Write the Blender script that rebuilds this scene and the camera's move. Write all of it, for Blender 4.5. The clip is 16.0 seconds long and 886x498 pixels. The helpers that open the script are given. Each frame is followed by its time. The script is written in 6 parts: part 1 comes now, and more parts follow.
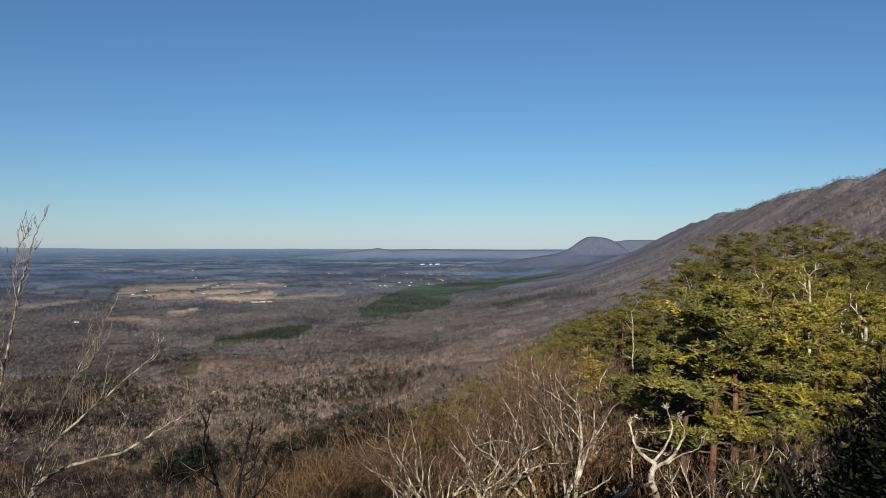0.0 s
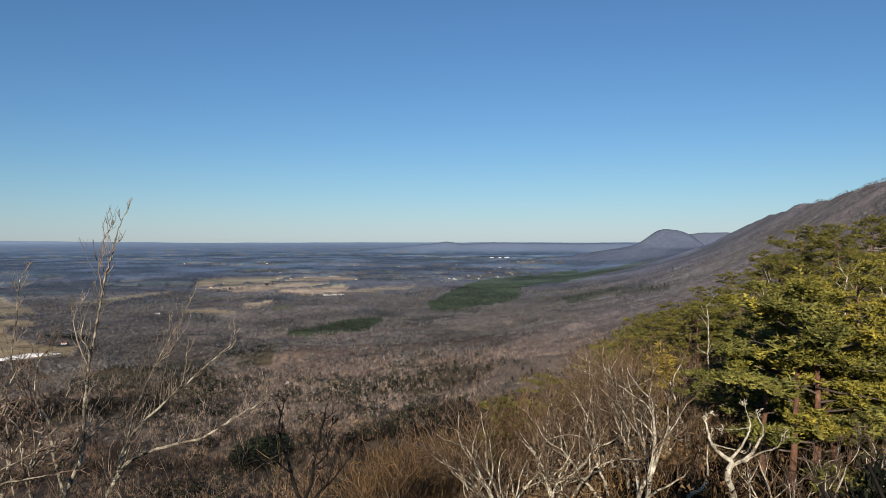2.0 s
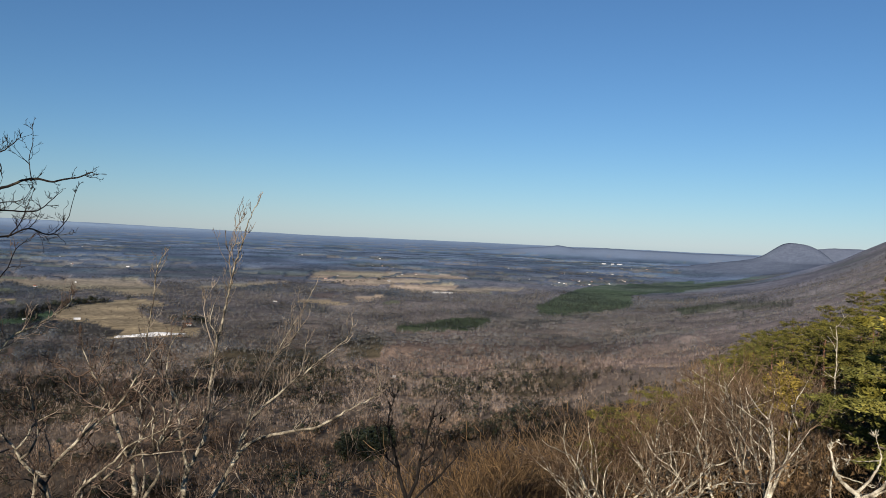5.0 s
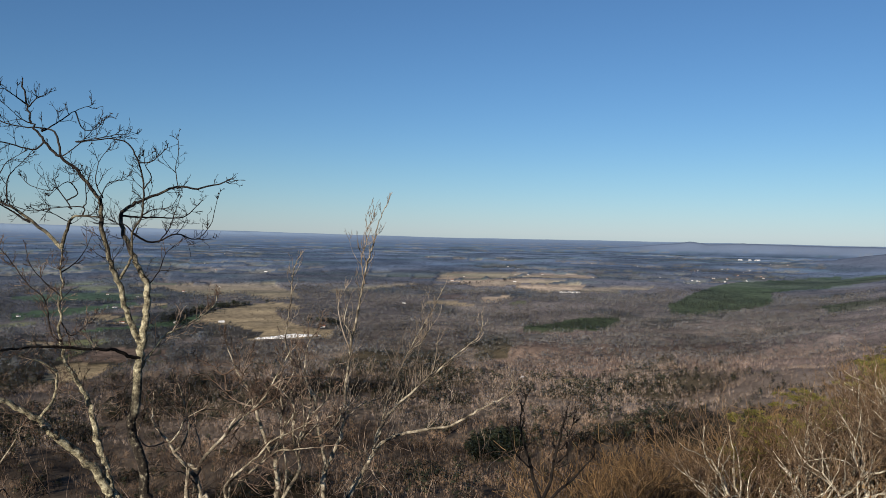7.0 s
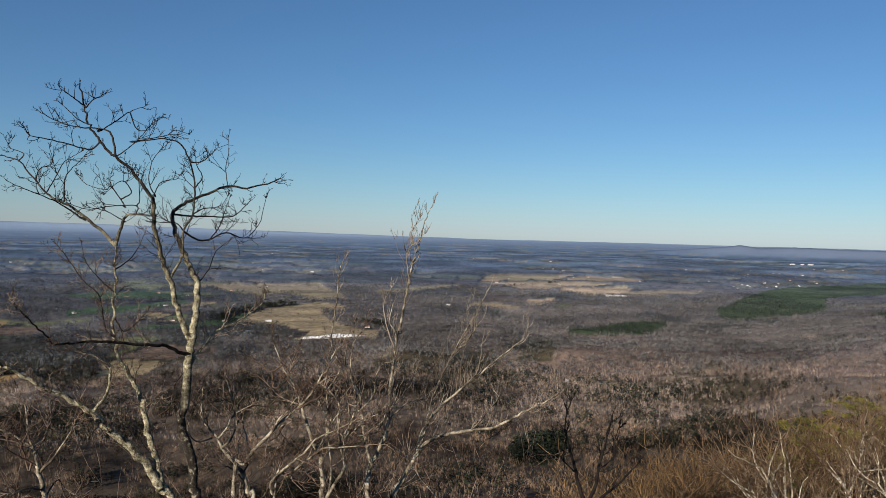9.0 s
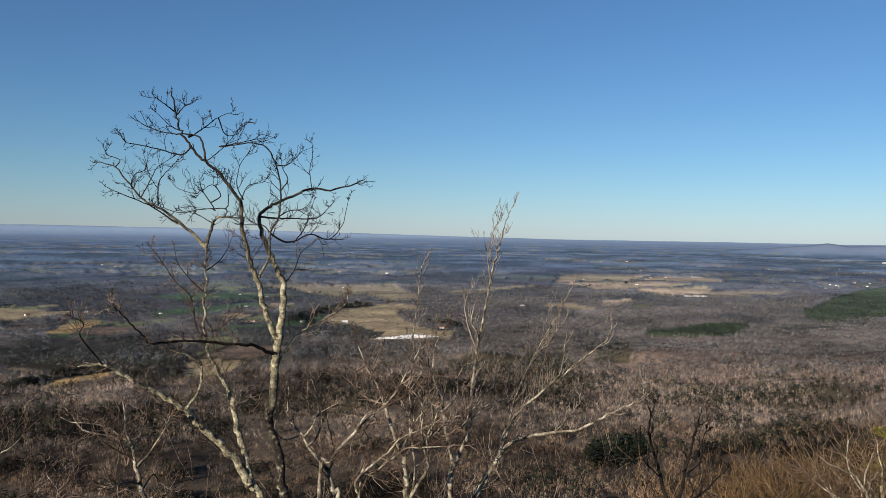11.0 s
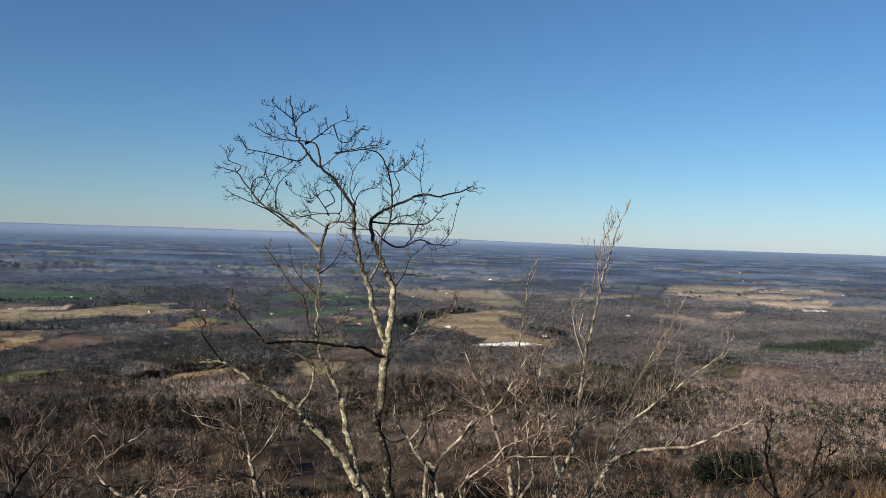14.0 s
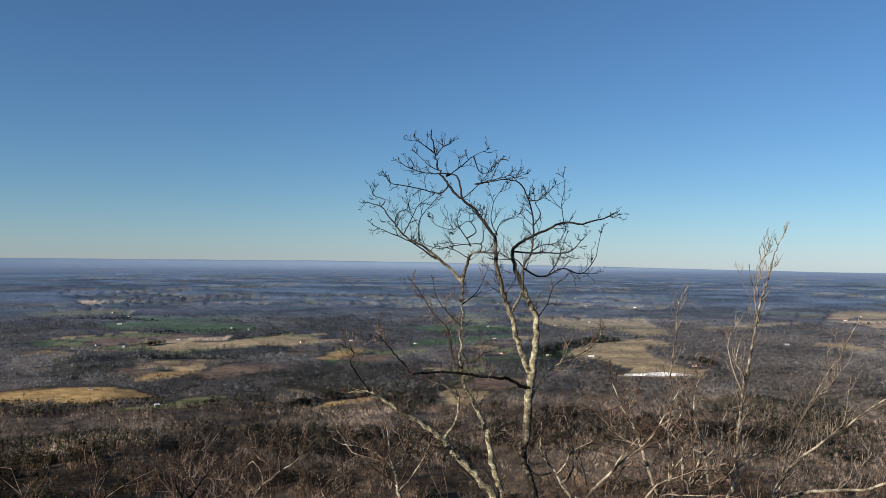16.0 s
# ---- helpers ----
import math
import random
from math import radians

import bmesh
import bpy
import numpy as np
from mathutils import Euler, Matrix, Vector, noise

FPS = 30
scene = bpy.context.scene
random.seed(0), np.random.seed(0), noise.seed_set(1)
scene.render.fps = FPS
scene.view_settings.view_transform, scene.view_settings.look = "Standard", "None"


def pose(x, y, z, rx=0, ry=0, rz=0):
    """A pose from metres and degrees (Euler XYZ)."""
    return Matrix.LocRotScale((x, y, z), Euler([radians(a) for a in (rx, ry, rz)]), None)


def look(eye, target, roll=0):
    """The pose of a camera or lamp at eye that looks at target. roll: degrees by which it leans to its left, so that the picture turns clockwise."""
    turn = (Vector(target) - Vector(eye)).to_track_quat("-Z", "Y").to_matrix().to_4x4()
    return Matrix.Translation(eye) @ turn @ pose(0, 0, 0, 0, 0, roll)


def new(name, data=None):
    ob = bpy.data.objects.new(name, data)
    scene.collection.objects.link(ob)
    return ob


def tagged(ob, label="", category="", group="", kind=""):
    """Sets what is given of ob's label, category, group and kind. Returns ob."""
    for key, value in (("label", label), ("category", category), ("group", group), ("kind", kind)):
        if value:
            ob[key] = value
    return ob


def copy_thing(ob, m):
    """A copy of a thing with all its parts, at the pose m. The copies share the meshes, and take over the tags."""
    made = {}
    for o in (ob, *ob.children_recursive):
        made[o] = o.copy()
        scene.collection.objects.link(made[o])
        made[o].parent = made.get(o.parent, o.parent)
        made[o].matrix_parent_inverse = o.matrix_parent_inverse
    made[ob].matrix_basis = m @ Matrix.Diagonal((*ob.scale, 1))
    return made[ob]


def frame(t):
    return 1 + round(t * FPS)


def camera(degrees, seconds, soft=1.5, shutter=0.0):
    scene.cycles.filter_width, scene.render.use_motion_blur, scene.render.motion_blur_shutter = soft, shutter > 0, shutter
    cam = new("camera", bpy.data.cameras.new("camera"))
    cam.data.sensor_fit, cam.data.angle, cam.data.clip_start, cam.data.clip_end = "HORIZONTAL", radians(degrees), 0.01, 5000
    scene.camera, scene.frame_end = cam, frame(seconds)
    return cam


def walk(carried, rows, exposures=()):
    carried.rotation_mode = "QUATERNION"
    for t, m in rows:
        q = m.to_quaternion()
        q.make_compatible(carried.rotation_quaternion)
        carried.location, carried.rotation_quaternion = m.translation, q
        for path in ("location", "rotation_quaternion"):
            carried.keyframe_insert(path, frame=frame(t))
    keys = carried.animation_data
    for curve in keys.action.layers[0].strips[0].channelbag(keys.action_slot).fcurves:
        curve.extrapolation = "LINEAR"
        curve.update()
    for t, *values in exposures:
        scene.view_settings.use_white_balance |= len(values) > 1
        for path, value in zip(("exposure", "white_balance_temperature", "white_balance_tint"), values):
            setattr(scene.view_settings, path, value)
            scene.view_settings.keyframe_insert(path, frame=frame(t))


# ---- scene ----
# Camera: heading and pitch and roll in degrees, then the eye's drift in metres round its standing point.
cam = camera(59.08, 16.0, soft=0.75)
EYE_HEIGHT = 1.6
PATH = [
    (0.0, 22.49, -0.40, 0.10, 0.163, -0.207, 0.047),
    (0.5, 20.14, -0.46, 0.04, 0.249, -0.128, 0.015),
    (1.0, 18.73, -0.81, -0.35, 0.228, -0.105, 0.014),
    (1.5, 18.14, -0.90, -0.54, 0.159, -0.172, 0.020),
    (2.0, 17.43, -0.89, -0.06, 0.162, -0.165, 0.022),
    (2.5, 17.42, -0.90, 0.49, 0.191, -0.129, 0.027),
    (3.0, 16.56, -0.88, 0.91, 0.176, -0.095, 0.023),
    (3.2, 16.07, -0.89, 0.88, 0.104, -0.089, 0.022),
    (5.3, 7.57, -0.98, 2.36, 0.084, -0.102, 0.047),
    (5.5, 6.29, -0.98, 2.10, 0.109, -0.105, 0.023),
    (6.0, 3.19, -1.16, 1.81, 0.064, 0.014, 0.019),
    (6.5, 0.93, -1.24, 1.19, 0.044, 0.054, 0.008),
    (7.0, 0.16, -1.24, 1.07, 0.048, 0.027, 0.001),
    (7.5, 0.24, -1.20, 0.98, 0.048, -0.026, 0.010),
    (8.0, -1.36, -1.25, 0.97, 0.043, -0.037, 0.014),
    (8.5, -2.35, -1.16, 1.30, 0.047, 0.010, -0.003),
    (9.0, -3.12, -1.19, 1.43, 0.038, 0.043, -0.015),
    (9.2, -3.37, -1.22, 1.49, 0.025, 0.079, -0.012),
    (11.3, -8.86, -1.23, 0.88, -0.062, 0.075, -0.027),
    (11.5, -8.96, -1.23, 0.91, -0.035, 0.060, -0.024),
    (12.0, -10.32, -1.25, 0.98, -0.030, 0.088, -0.022),
    (12.5, -11.82, -1.25, 1.01, -0.071, 0.151, -0.023),
    (13.0, -13.56, -1.24, 1.01, -0.103, 0.163, -0.024),
    (13.5, -14.61, -1.05, 1.35, -0.103, 0.098, -0.027),
    (14.0, -16.11, -0.93, 1.73, -0.118, 0.089, -0.027),
    (14.5, -18.23, -0.80, 1.45, -0.130, 0.133, -0.033),
    (15.0, -20.77, 0.03, 1.27, -0.123, 0.174, -0.020),
    (15.5, -23.34, 0.87, 1.00, -0.129, 0.164, -0.015),
    (16.0, -26.39, 1.00, 0.54, -0.155, 0.126, -0.021),
]


def heading(a, e):
    a, e = radians(a), radians(e)
    return Vector((math.sin(a) * math.cos(e), math.cos(a) * math.cos(e), math.sin(e)))


def stand(a, e, roll, x, y, z):
    eye = Vector((x, y, z + EYE_HEIGHT))
    return look(eye, eye + heading(a, e) * 100, roll)


walk(cam, [(t, stand(*p)) for t, *p in PATH], [(0.0, -0.02, 6400, 16), (5.5, 0.04, 6400, 16), (9.0, 0.03, 6400, 16), (11.5, 0.16, 6400, 16), (16.0, 0.22, 6400, 16)])

# ---- light ----
SUN_AZ, SUN_EL = -152.0, 19.0
world = bpy.data.worlds.new("sky")
scene.world = world
world.use_nodes = True
sky = world.node_tree.nodes.new("ShaderNodeTexSky")
sky.sky_type = "NISHITA"
sky.sun_disc = False
sky.sun_elevation = radians(SUN_EL)
sky.sun_rotation = radians(SUN_AZ)
sky.altitude = 400
sky.air_density = 1.0
sky.dust_density = 0.0
sky.ozone_density = 8.5
back = world.node_tree.nodes["Background"]
back.inputs[1].default_value = 0.1
tint = world.node_tree.nodes.new("ShaderNodeMix")
tint.data_type, tint.blend_type = "RGBA", "MULTIPLY"
tint.inputs[0].default_value, tint.inputs[7].default_value = 1.0, (1.15, 1.02, 0.84, 1)
world.node_tree.links.new(sky.outputs[0], tint.inputs[6])
split = world.node_tree.nodes.new("ShaderNodeSeparateColor")
ratio = world.node_tree.nodes.new("ShaderNodeMath")
ratio.operation = "DIVIDE"
low_air = world.node_tree.nodes.new("ShaderNodeMapRange")
low_air.inputs[1].default_value, low_air.inputs[2].default_value = 0.38, 1.15
cool = world.node_tree.nodes.new("ShaderNodeMix")
cool.data_type, cool.blend_type = "RGBA", "MULTIPLY"
cool.inputs[7].default_value = (0.84, 0.93, 1.12, 1)
world.node_tree.links.new(tint.outputs[2], split.inputs[0])
world.node_tree.links.new(split.outputs[0], ratio.inputs[0])
world.node_tree.links.new(split.outputs[2], ratio.inputs[1])
world.node_tree.links.new(ratio.outputs[0], low_air.inputs[0])
world.node_tree.links.new(low_air.outputs[0], cool.inputs[0])
world.node_tree.links.new(tint.outputs[2], cool.inputs[6])
world.node_tree.links.new(cool.outputs[2], back.inputs[0])
sun = new("sun", bpy.data.lights.new("sun", "SUN"))
sun.data.energy = 5.6
sun.data.angle = radians(0.5)
sun.data.color = (1.0, 0.91, 0.74)
sun.matrix_world = look(heading(SUN_AZ, SUN_EL) * 300, (0, 0, 0))


# ---- materials ----
def graph(name):
    m = bpy.data.materials.new(name)
    m.use_nodes = True
    t = m.node_tree
    return m, t, t.nodes["Principled BSDF"]


def node(t, kind, **inputs):
    n = t.nodes.new(kind)
    for key, value in inputs.items():
        n.inputs[key.replace("_", " ")].default_value = value
    return n


def ramp(t, source, stops):
    r = t.nodes.new("ShaderNodeValToRGB")
    while len(r.color_ramp.elements) < len(stops):
        r.color_ramp.elements.new(0.5)
    for e, (p, c) in zip(r.color_ramp.elements, stops):
        e.position, e.color = p, (*c, 1) if len(c) == 3 else c
    t.links.new(source, r.inputs[0])
    return r.outputs[0]


def blend(t, fac, a, b, how="MIX"):
    n = t.nodes.new("ShaderNodeMix")
    n.data_type, n.blend_type = "RGBA", how
    for socket, v in ((n.inputs[0], fac), (n.inputs[6], a), (n.inputs[7], b)):
        if hasattr(v, "is_output"):
            t.links.new(v, socket)
        else:
            socket.default_value = v if not isinstance(v, tuple) else (*v, 1)
    return n.outputs[2]


def speckled(name, low, mid, high, scale, rough=0.9, fine=6.0, bump=0.4, dist=0.02, islands=0.0, trees=False, tight=0.2, sparse=0.76, spread=1.0):
    """A rough surface whose colour wanders at two scales between three tones."""
    m, t, p = graph(name)
    co = t.nodes.new("ShaderNodeTexCoord").outputs["Object"]
    a = node(t, "ShaderNodeTexNoise", Scale=scale, Detail=4.0, Roughness=0.6)
    b = node(t, "ShaderNodeTexNoise", Scale=scale * fine, Detail=3.0, Roughness=0.6)
    t.links.new(co, a.inputs["Vector"])
    t.links.new(co, b.inputs["Vector"])
    c = ramp(t, a.outputs[0], [(0.5 - tight, low), (0.5, mid), (0.5 + tight, high)])
    g = ramp(t, b.outputs[0], [(0.3, (0.6, 0.6, 0.6)), (0.7, (1.25, 1.25, 1.25))])
    c = blend(t, 1.0, c, g, "MULTIPLY")
    if islands:
        geo = t.nodes.new("ShaderNodeNewGeometry")
        k = ramp(t, geo.outputs["Random Per Island"], [(0.0, (1 - islands,) * 3), (1.0, (1 + islands,) * 3)])
        c = blend(t, 1.0, c, k, "MULTIPLY")
    if trees:
        own = t.nodes.new("ShaderNodeAttribute")
        own.attribute_name = "tree"
        c = blend(t, 1.0, c, ramp(t, own.outputs["Fac"], [(p_, tuple(1 + spread * (v - 1) for v in c_)) for p_, c_ in ((0.0, (0.3, 0.3, 0.31)), (0.35, (0.72, 0.71, 0.7)), (0.7, (1.1, 1.08, 1.06)), (1.0, (1.34, 1.31, 1.28)))]), "MULTIPLY")
    t.links.new(c, p.inputs["Base Color"])
    p.inputs["Roughness"].default_value = rough
    p.inputs["Specular IOR Level"].default_value = 0.2
    if trees:
        thin, both = t.nodes.new("ShaderNodeBsdfTranslucent"), node(t, "ShaderNodeMixShader", Fac=float(trees))
        t.links.new(c, thin.inputs["Color"])
        t.links.new(p.outputs[0], both.inputs[1])
        t.links.new(thin.outputs[0], both.inputs[2])
        airy, gaps = node(t, "ShaderNodeMixShader", Fac=sparse), t.nodes.new("ShaderNodeBsdfTransparent")
        t.links.new(both.outputs[0], airy.inputs[1])
        t.links.new(gaps.outputs[0], airy.inputs[2])
        t.links.new(airy.outputs[0], t.nodes["Material Output"].inputs["Surface"])
    if bump:
        n = node(t, "ShaderNodeBump", Strength=bump, Distance=dist)
        t.links.new(b.outputs[0], n.inputs["Height"])
        t.links.new(n.outputs[0], p.inputs["Normal"])
    return m


def plain(name, colour, rough=0.7, vary=0.15, scale=0.5):
    return speckled(name, tuple(c * (1 - vary) for c in colour), colour, tuple(c * (1 + vary) for c in colour), scale, rough, bump=0)


def lichen_bark(name, foot=False):
    """Pale lichen on the lower stems, plain darker bark on the upper limbs; with foot, the base is darker with few
    flecks.
    """
    m = speckled(name, (0.07, 0.06, 0.042), (0.35, 0.315, 0.205), (0.68, 0.63, 0.44), 20.0, fine=4.0, bump=0.9, tight=0.14)
    t = m.node_tree
    p = t.nodes["Principled BSDF"]
    pale = p.inputs["Base Color"].links[0].from_socket
    co = t.nodes.new("ShaderNodeTexCoord").outputs["Object"]
    xyz = t.nodes.new("ShaderNodeSeparateXYZ")
    t.links.new(co, xyz.inputs[0])
    n = node(t, "ShaderNodeTexNoise", Scale=6.0, Detail=3.0)
    t.links.new(co, n.inputs["Vector"])
    add = t.nodes.new("ShaderNodeMath")
    add.operation = "MULTIPLY_ADD"
    add.inputs[1].default_value = 2.2
    t.links.new(n.outputs[0], add.inputs[0])
    t.links.new(xyz.outputs[2], add.inputs[2])
    span = t.nodes.new("ShaderNodeMapRange")
    span.inputs[1].default_value, span.inputs[2].default_value = 5.9, 7.3
    t.links.new(add.outputs[0], span.inputs[0])
    if foot:
        foot_noise = node(t, "ShaderNodeTexNoise", Scale=22.0, Detail=4.0, Roughness=0.65)
        t.links.new(co, foot_noise.inputs["Vector"])
        rough = ramp(t, foot_noise.outputs[0], [(0.42, (0.022, 0.018, 0.015)), (0.56, (0.06, 0.05, 0.038)), (0.66, (0.36, 0.33, 0.24))])
        rise = t.nodes.new("ShaderNodeMapRange")
        rise.inputs[1].default_value, rise.inputs[2].default_value = 4.8, 5.5
        t.links.new(add.outputs[0], rise.inputs[0])
        pale = blend(t, rise.outputs[0], rough, pale)
    t.links.new(blend(t, span.outputs[0], pale, (0.035, 0.029, 0.025)), p.inputs["Base Color"])
    return m


BARK_OAK = lichen_bark("lichened_oak_bark")
BARK_OAK_FOOT = lichen_bark("dark_footed_oak_bark", True)
BARK_GREY = speckled("grey_bark", (0.065, 0.053, 0.04), (0.25, 0.215, 0.155), (0.52, 0.47, 0.36), 9.0, fine=5.0, bump=0.6, tight=0.12)
BARK_DARK = speckled("dark_bark", (0.006, 0.005, 0.0045), (0.013, 0.0105, 0.009), (0.028, 0.023, 0.019), 5.0, fine=6.0, bump=0.6)
BARK_PINE = speckled("pine_bark", (0.08, 0.042, 0.028), (0.19, 0.098, 0.06), (0.31, 0.175, 0.115), 3.0, fine=9.0, bump=0.8)
PINE_LIMB = speckled("pine_limb_bark", (0.05, 0.04, 0.032), (0.11, 0.085, 0.065), (0.2, 0.165, 0.13), 3.0, fine=8.0, bump=0.3)
DEAD_WOOD = speckled("weathered_dead_wood", (0.15, 0.125, 0.09), (0.43, 0.385, 0.29), (0.68, 0.625, 0.49), 5.0, fine=5.0, bump=0.6, tight=0.14)
TWIG = speckled("twig_bark", (0.012, 0.01, 0.009), (0.025, 0.02, 0.017), (0.055, 0.045, 0.037), 3.0, bump=0)
TWIG_PALE = speckled("pale_twig_bark", (0.11, 0.085, 0.062), (0.24, 0.195, 0.15), (0.42, 0.36, 0.29), 2.0, bump=0)
TWIG_BROWN = speckled("brown_twig_bark", (0.055, 0.036, 0.026), (0.135, 0.092, 0.066), (0.34, 0.27, 0.21), 3.0, bump=0, tight=0.16)
TWIG_WARM = speckled("warm_twig_bark", (0.07, 0.043, 0.026), (0.175, 0.115, 0.068), (0.33, 0.245, 0.16), 3.0, bump=0, tight=0.16)
BRUSH = speckled("russet_brush", (0.068, 0.04, 0.019), (0.155, 0.096, 0.045), (0.3, 0.205, 0.108), 0.35, bump=0, islands=0.5)
NEEDLES = speckled("pine_needles", (0.046, 0.052, 0.013), (0.135, 0.126, 0.026), (0.28, 0.23, 0.042), 0.5, fine=5.0, rough=0.6, bump=0, islands=0.45)
NEEDLES_GOLD = speckled("yellowed_pine_needles", (0.1, 0.102, 0.02), (0.23, 0.205, 0.036), (0.41, 0.33, 0.05), 0.6, fine=5.0, rough=0.6, bump=0, islands=0.4)
NEEDLES_BLUE = speckled("white_pine_needles", (0.07, 0.075, 0.02), (0.165, 0.162, 0.038), (0.28, 0.25, 0.056), 0.6, fine=5.0, rough=0.6, bump=0, islands=0.4)
NEEDLES_AMBER = speckled("amber_pine_needles", (0.11, 0.085, 0.022), (0.24, 0.18, 0.038), (0.38, 0.28, 0.06), 1.2, fine=5.0, rough=0.6, bump=0, islands=0.4)
# Near-black, as the shade on these bushes is put into the leaf colour.
LAUREL_SHADED = speckled("shaded_laurel_leaves", (0.004, 0.006, 0.003), (0.008, 0.011, 0.005), (0.014, 0.018, 0.008), 2.0, rough=0.7, bump=0, islands=0.3)
FAR_BARE = speckled("bare_woods", (0.37, 0.28, 0.212), (0.52, 0.41, 0.326), (0.66, 0.54, 0.445), 0.005, fine=9.0, bump=0, islands=0.08, trees=0.35, sparse=0.68, spread=1.0)
NEAR_BARE = speckled("brown_woods", (0.25, 0.172, 0.111), (0.39, 0.277, 0.191), (0.54, 0.4, 0.283), 0.005, fine=9.0, bump=0, islands=0.08, trees=0.35, sparse=0.66, spread=1.2)
PINK_WOODS = speckled("pinkish_slim_woods", (0.4, 0.3, 0.235), (0.55, 0.425, 0.345), (0.68, 0.55, 0.465), 0.01, fine=9.0, bump=0, islands=0.2, trees=0.35, sparse=0.66, spread=1.1)
MOUNTAIN_WOODS = speckled("mauve_mountain_woods", (0.29, 0.25, 0.23), (0.4, 0.35, 0.325), (0.5, 0.445, 0.415), 0.004, fine=9.0, bump=0, trees=0.45)
GREY_WOODS = speckled("grey_valley_woods", (0.24, 0.225, 0.205), (0.36, 0.34, 0.31), (0.47, 0.45, 0.415), 0.006, fine=12.0, bump=0, islands=0.0, trees=0.45, sparse=0.7, spread=0.4)
# Western woods: the blue of distance is put into their grey.
HAZED_WOODS = speckled("hazed_valley_woods", (0.16, 0.17, 0.175), (0.245, 0.26, 0.265), (0.34, 0.355, 0.36), 0.006, fine=12.0, bump=0, islands=0.0, trees=0.45, sparse=0.66, spread=0.75)
# Haze over the distant woodlots is put into this slate blue.
HAZED_LOTS = speckled("far_woodlots", (0.07, 0.1, 0.14), (0.105, 0.145, 0.19), (0.155, 0.2, 0.245), 0.003, fine=9.0, bump=0, trees=0.45, sparse=0.55, spread=0.5)
FAR_PINE = speckled("distant_pine_crowns", (0.03, 0.04, 0.024), (0.054, 0.066, 0.038), (0.088, 0.102, 0.058), 0.02, fine=6.0, bump=0, islands=0.2, trees=0.35, sparse=0.25)
PLANTED = speckled("planted_pine_crowns", (0.078, 0.098, 0.072), (0.118, 0.143, 0.105), (0.16, 0.187, 0.14), 0.02, fine=6.0, bump=0, islands=0.2, trees=0.35, sparse=0.4, spread=0.45)
WHITE_METAL = plain("white_sheet_roof", (0.8, 0.8, 0.78), 0.5, 0.08, 0.2)
WHITE_WALL = plain("white_siding", (0.72, 0.72, 0.7), 0.7, 0.1, 0.3)
ROOF_GREY = plain("grey_shingle_roof", (0.16, 0.15, 0.15), 0.8, 0.2, 0.4)
ROOF_RED = plain("rust_roof", (0.3, 0.13, 0.08), 0.8, 0.2, 0.4)
GLASS_DARK = plain("dark_window_glass", (0.03, 0.035, 0.04), 0.2, 0.1, 0.5)


# ---- land ----
def vnoise(x, y, seed=0):
    """Smooth value noise from 0 to 1."""
    xi, yi = np.floor(x), np.floor(y)
    fx, fy = x - xi, y - yi
    fx, fy = fx * fx * (3 - 2 * fx), fy * fy * (3 - 2 * fy)

    def h(a, b):
        s = np.sin(a * 127.1 + b * 311.7 + seed * 74.7) * 43758.5453
        return s - np.floor(s)
    return (h(xi, yi) * (1 - fx) + h(xi + 1, yi) * fx) * (1 - fy) + (h(xi, yi + 1) * (1 - fx) + h(xi + 1, yi + 1) * fx) * fy


def fbm(x, y, seed=0, octaves=4):
    return sum(vnoise(x * 2 ** i + 17 * i, y * 2 ** i + 9 * i, seed + i) * 0.5 ** (i + 1) for i in range(octaves)) / (1 - 0.5 ** octaves)


VALLEY = -268.0


def along(x, y, az):
    """Distance along a line of that heading through the overlook, and to the left of it."""
    s, c = math.sin(radians(az)), math.cos(radians(az))
    return x * s + y * c, y * s - x * c


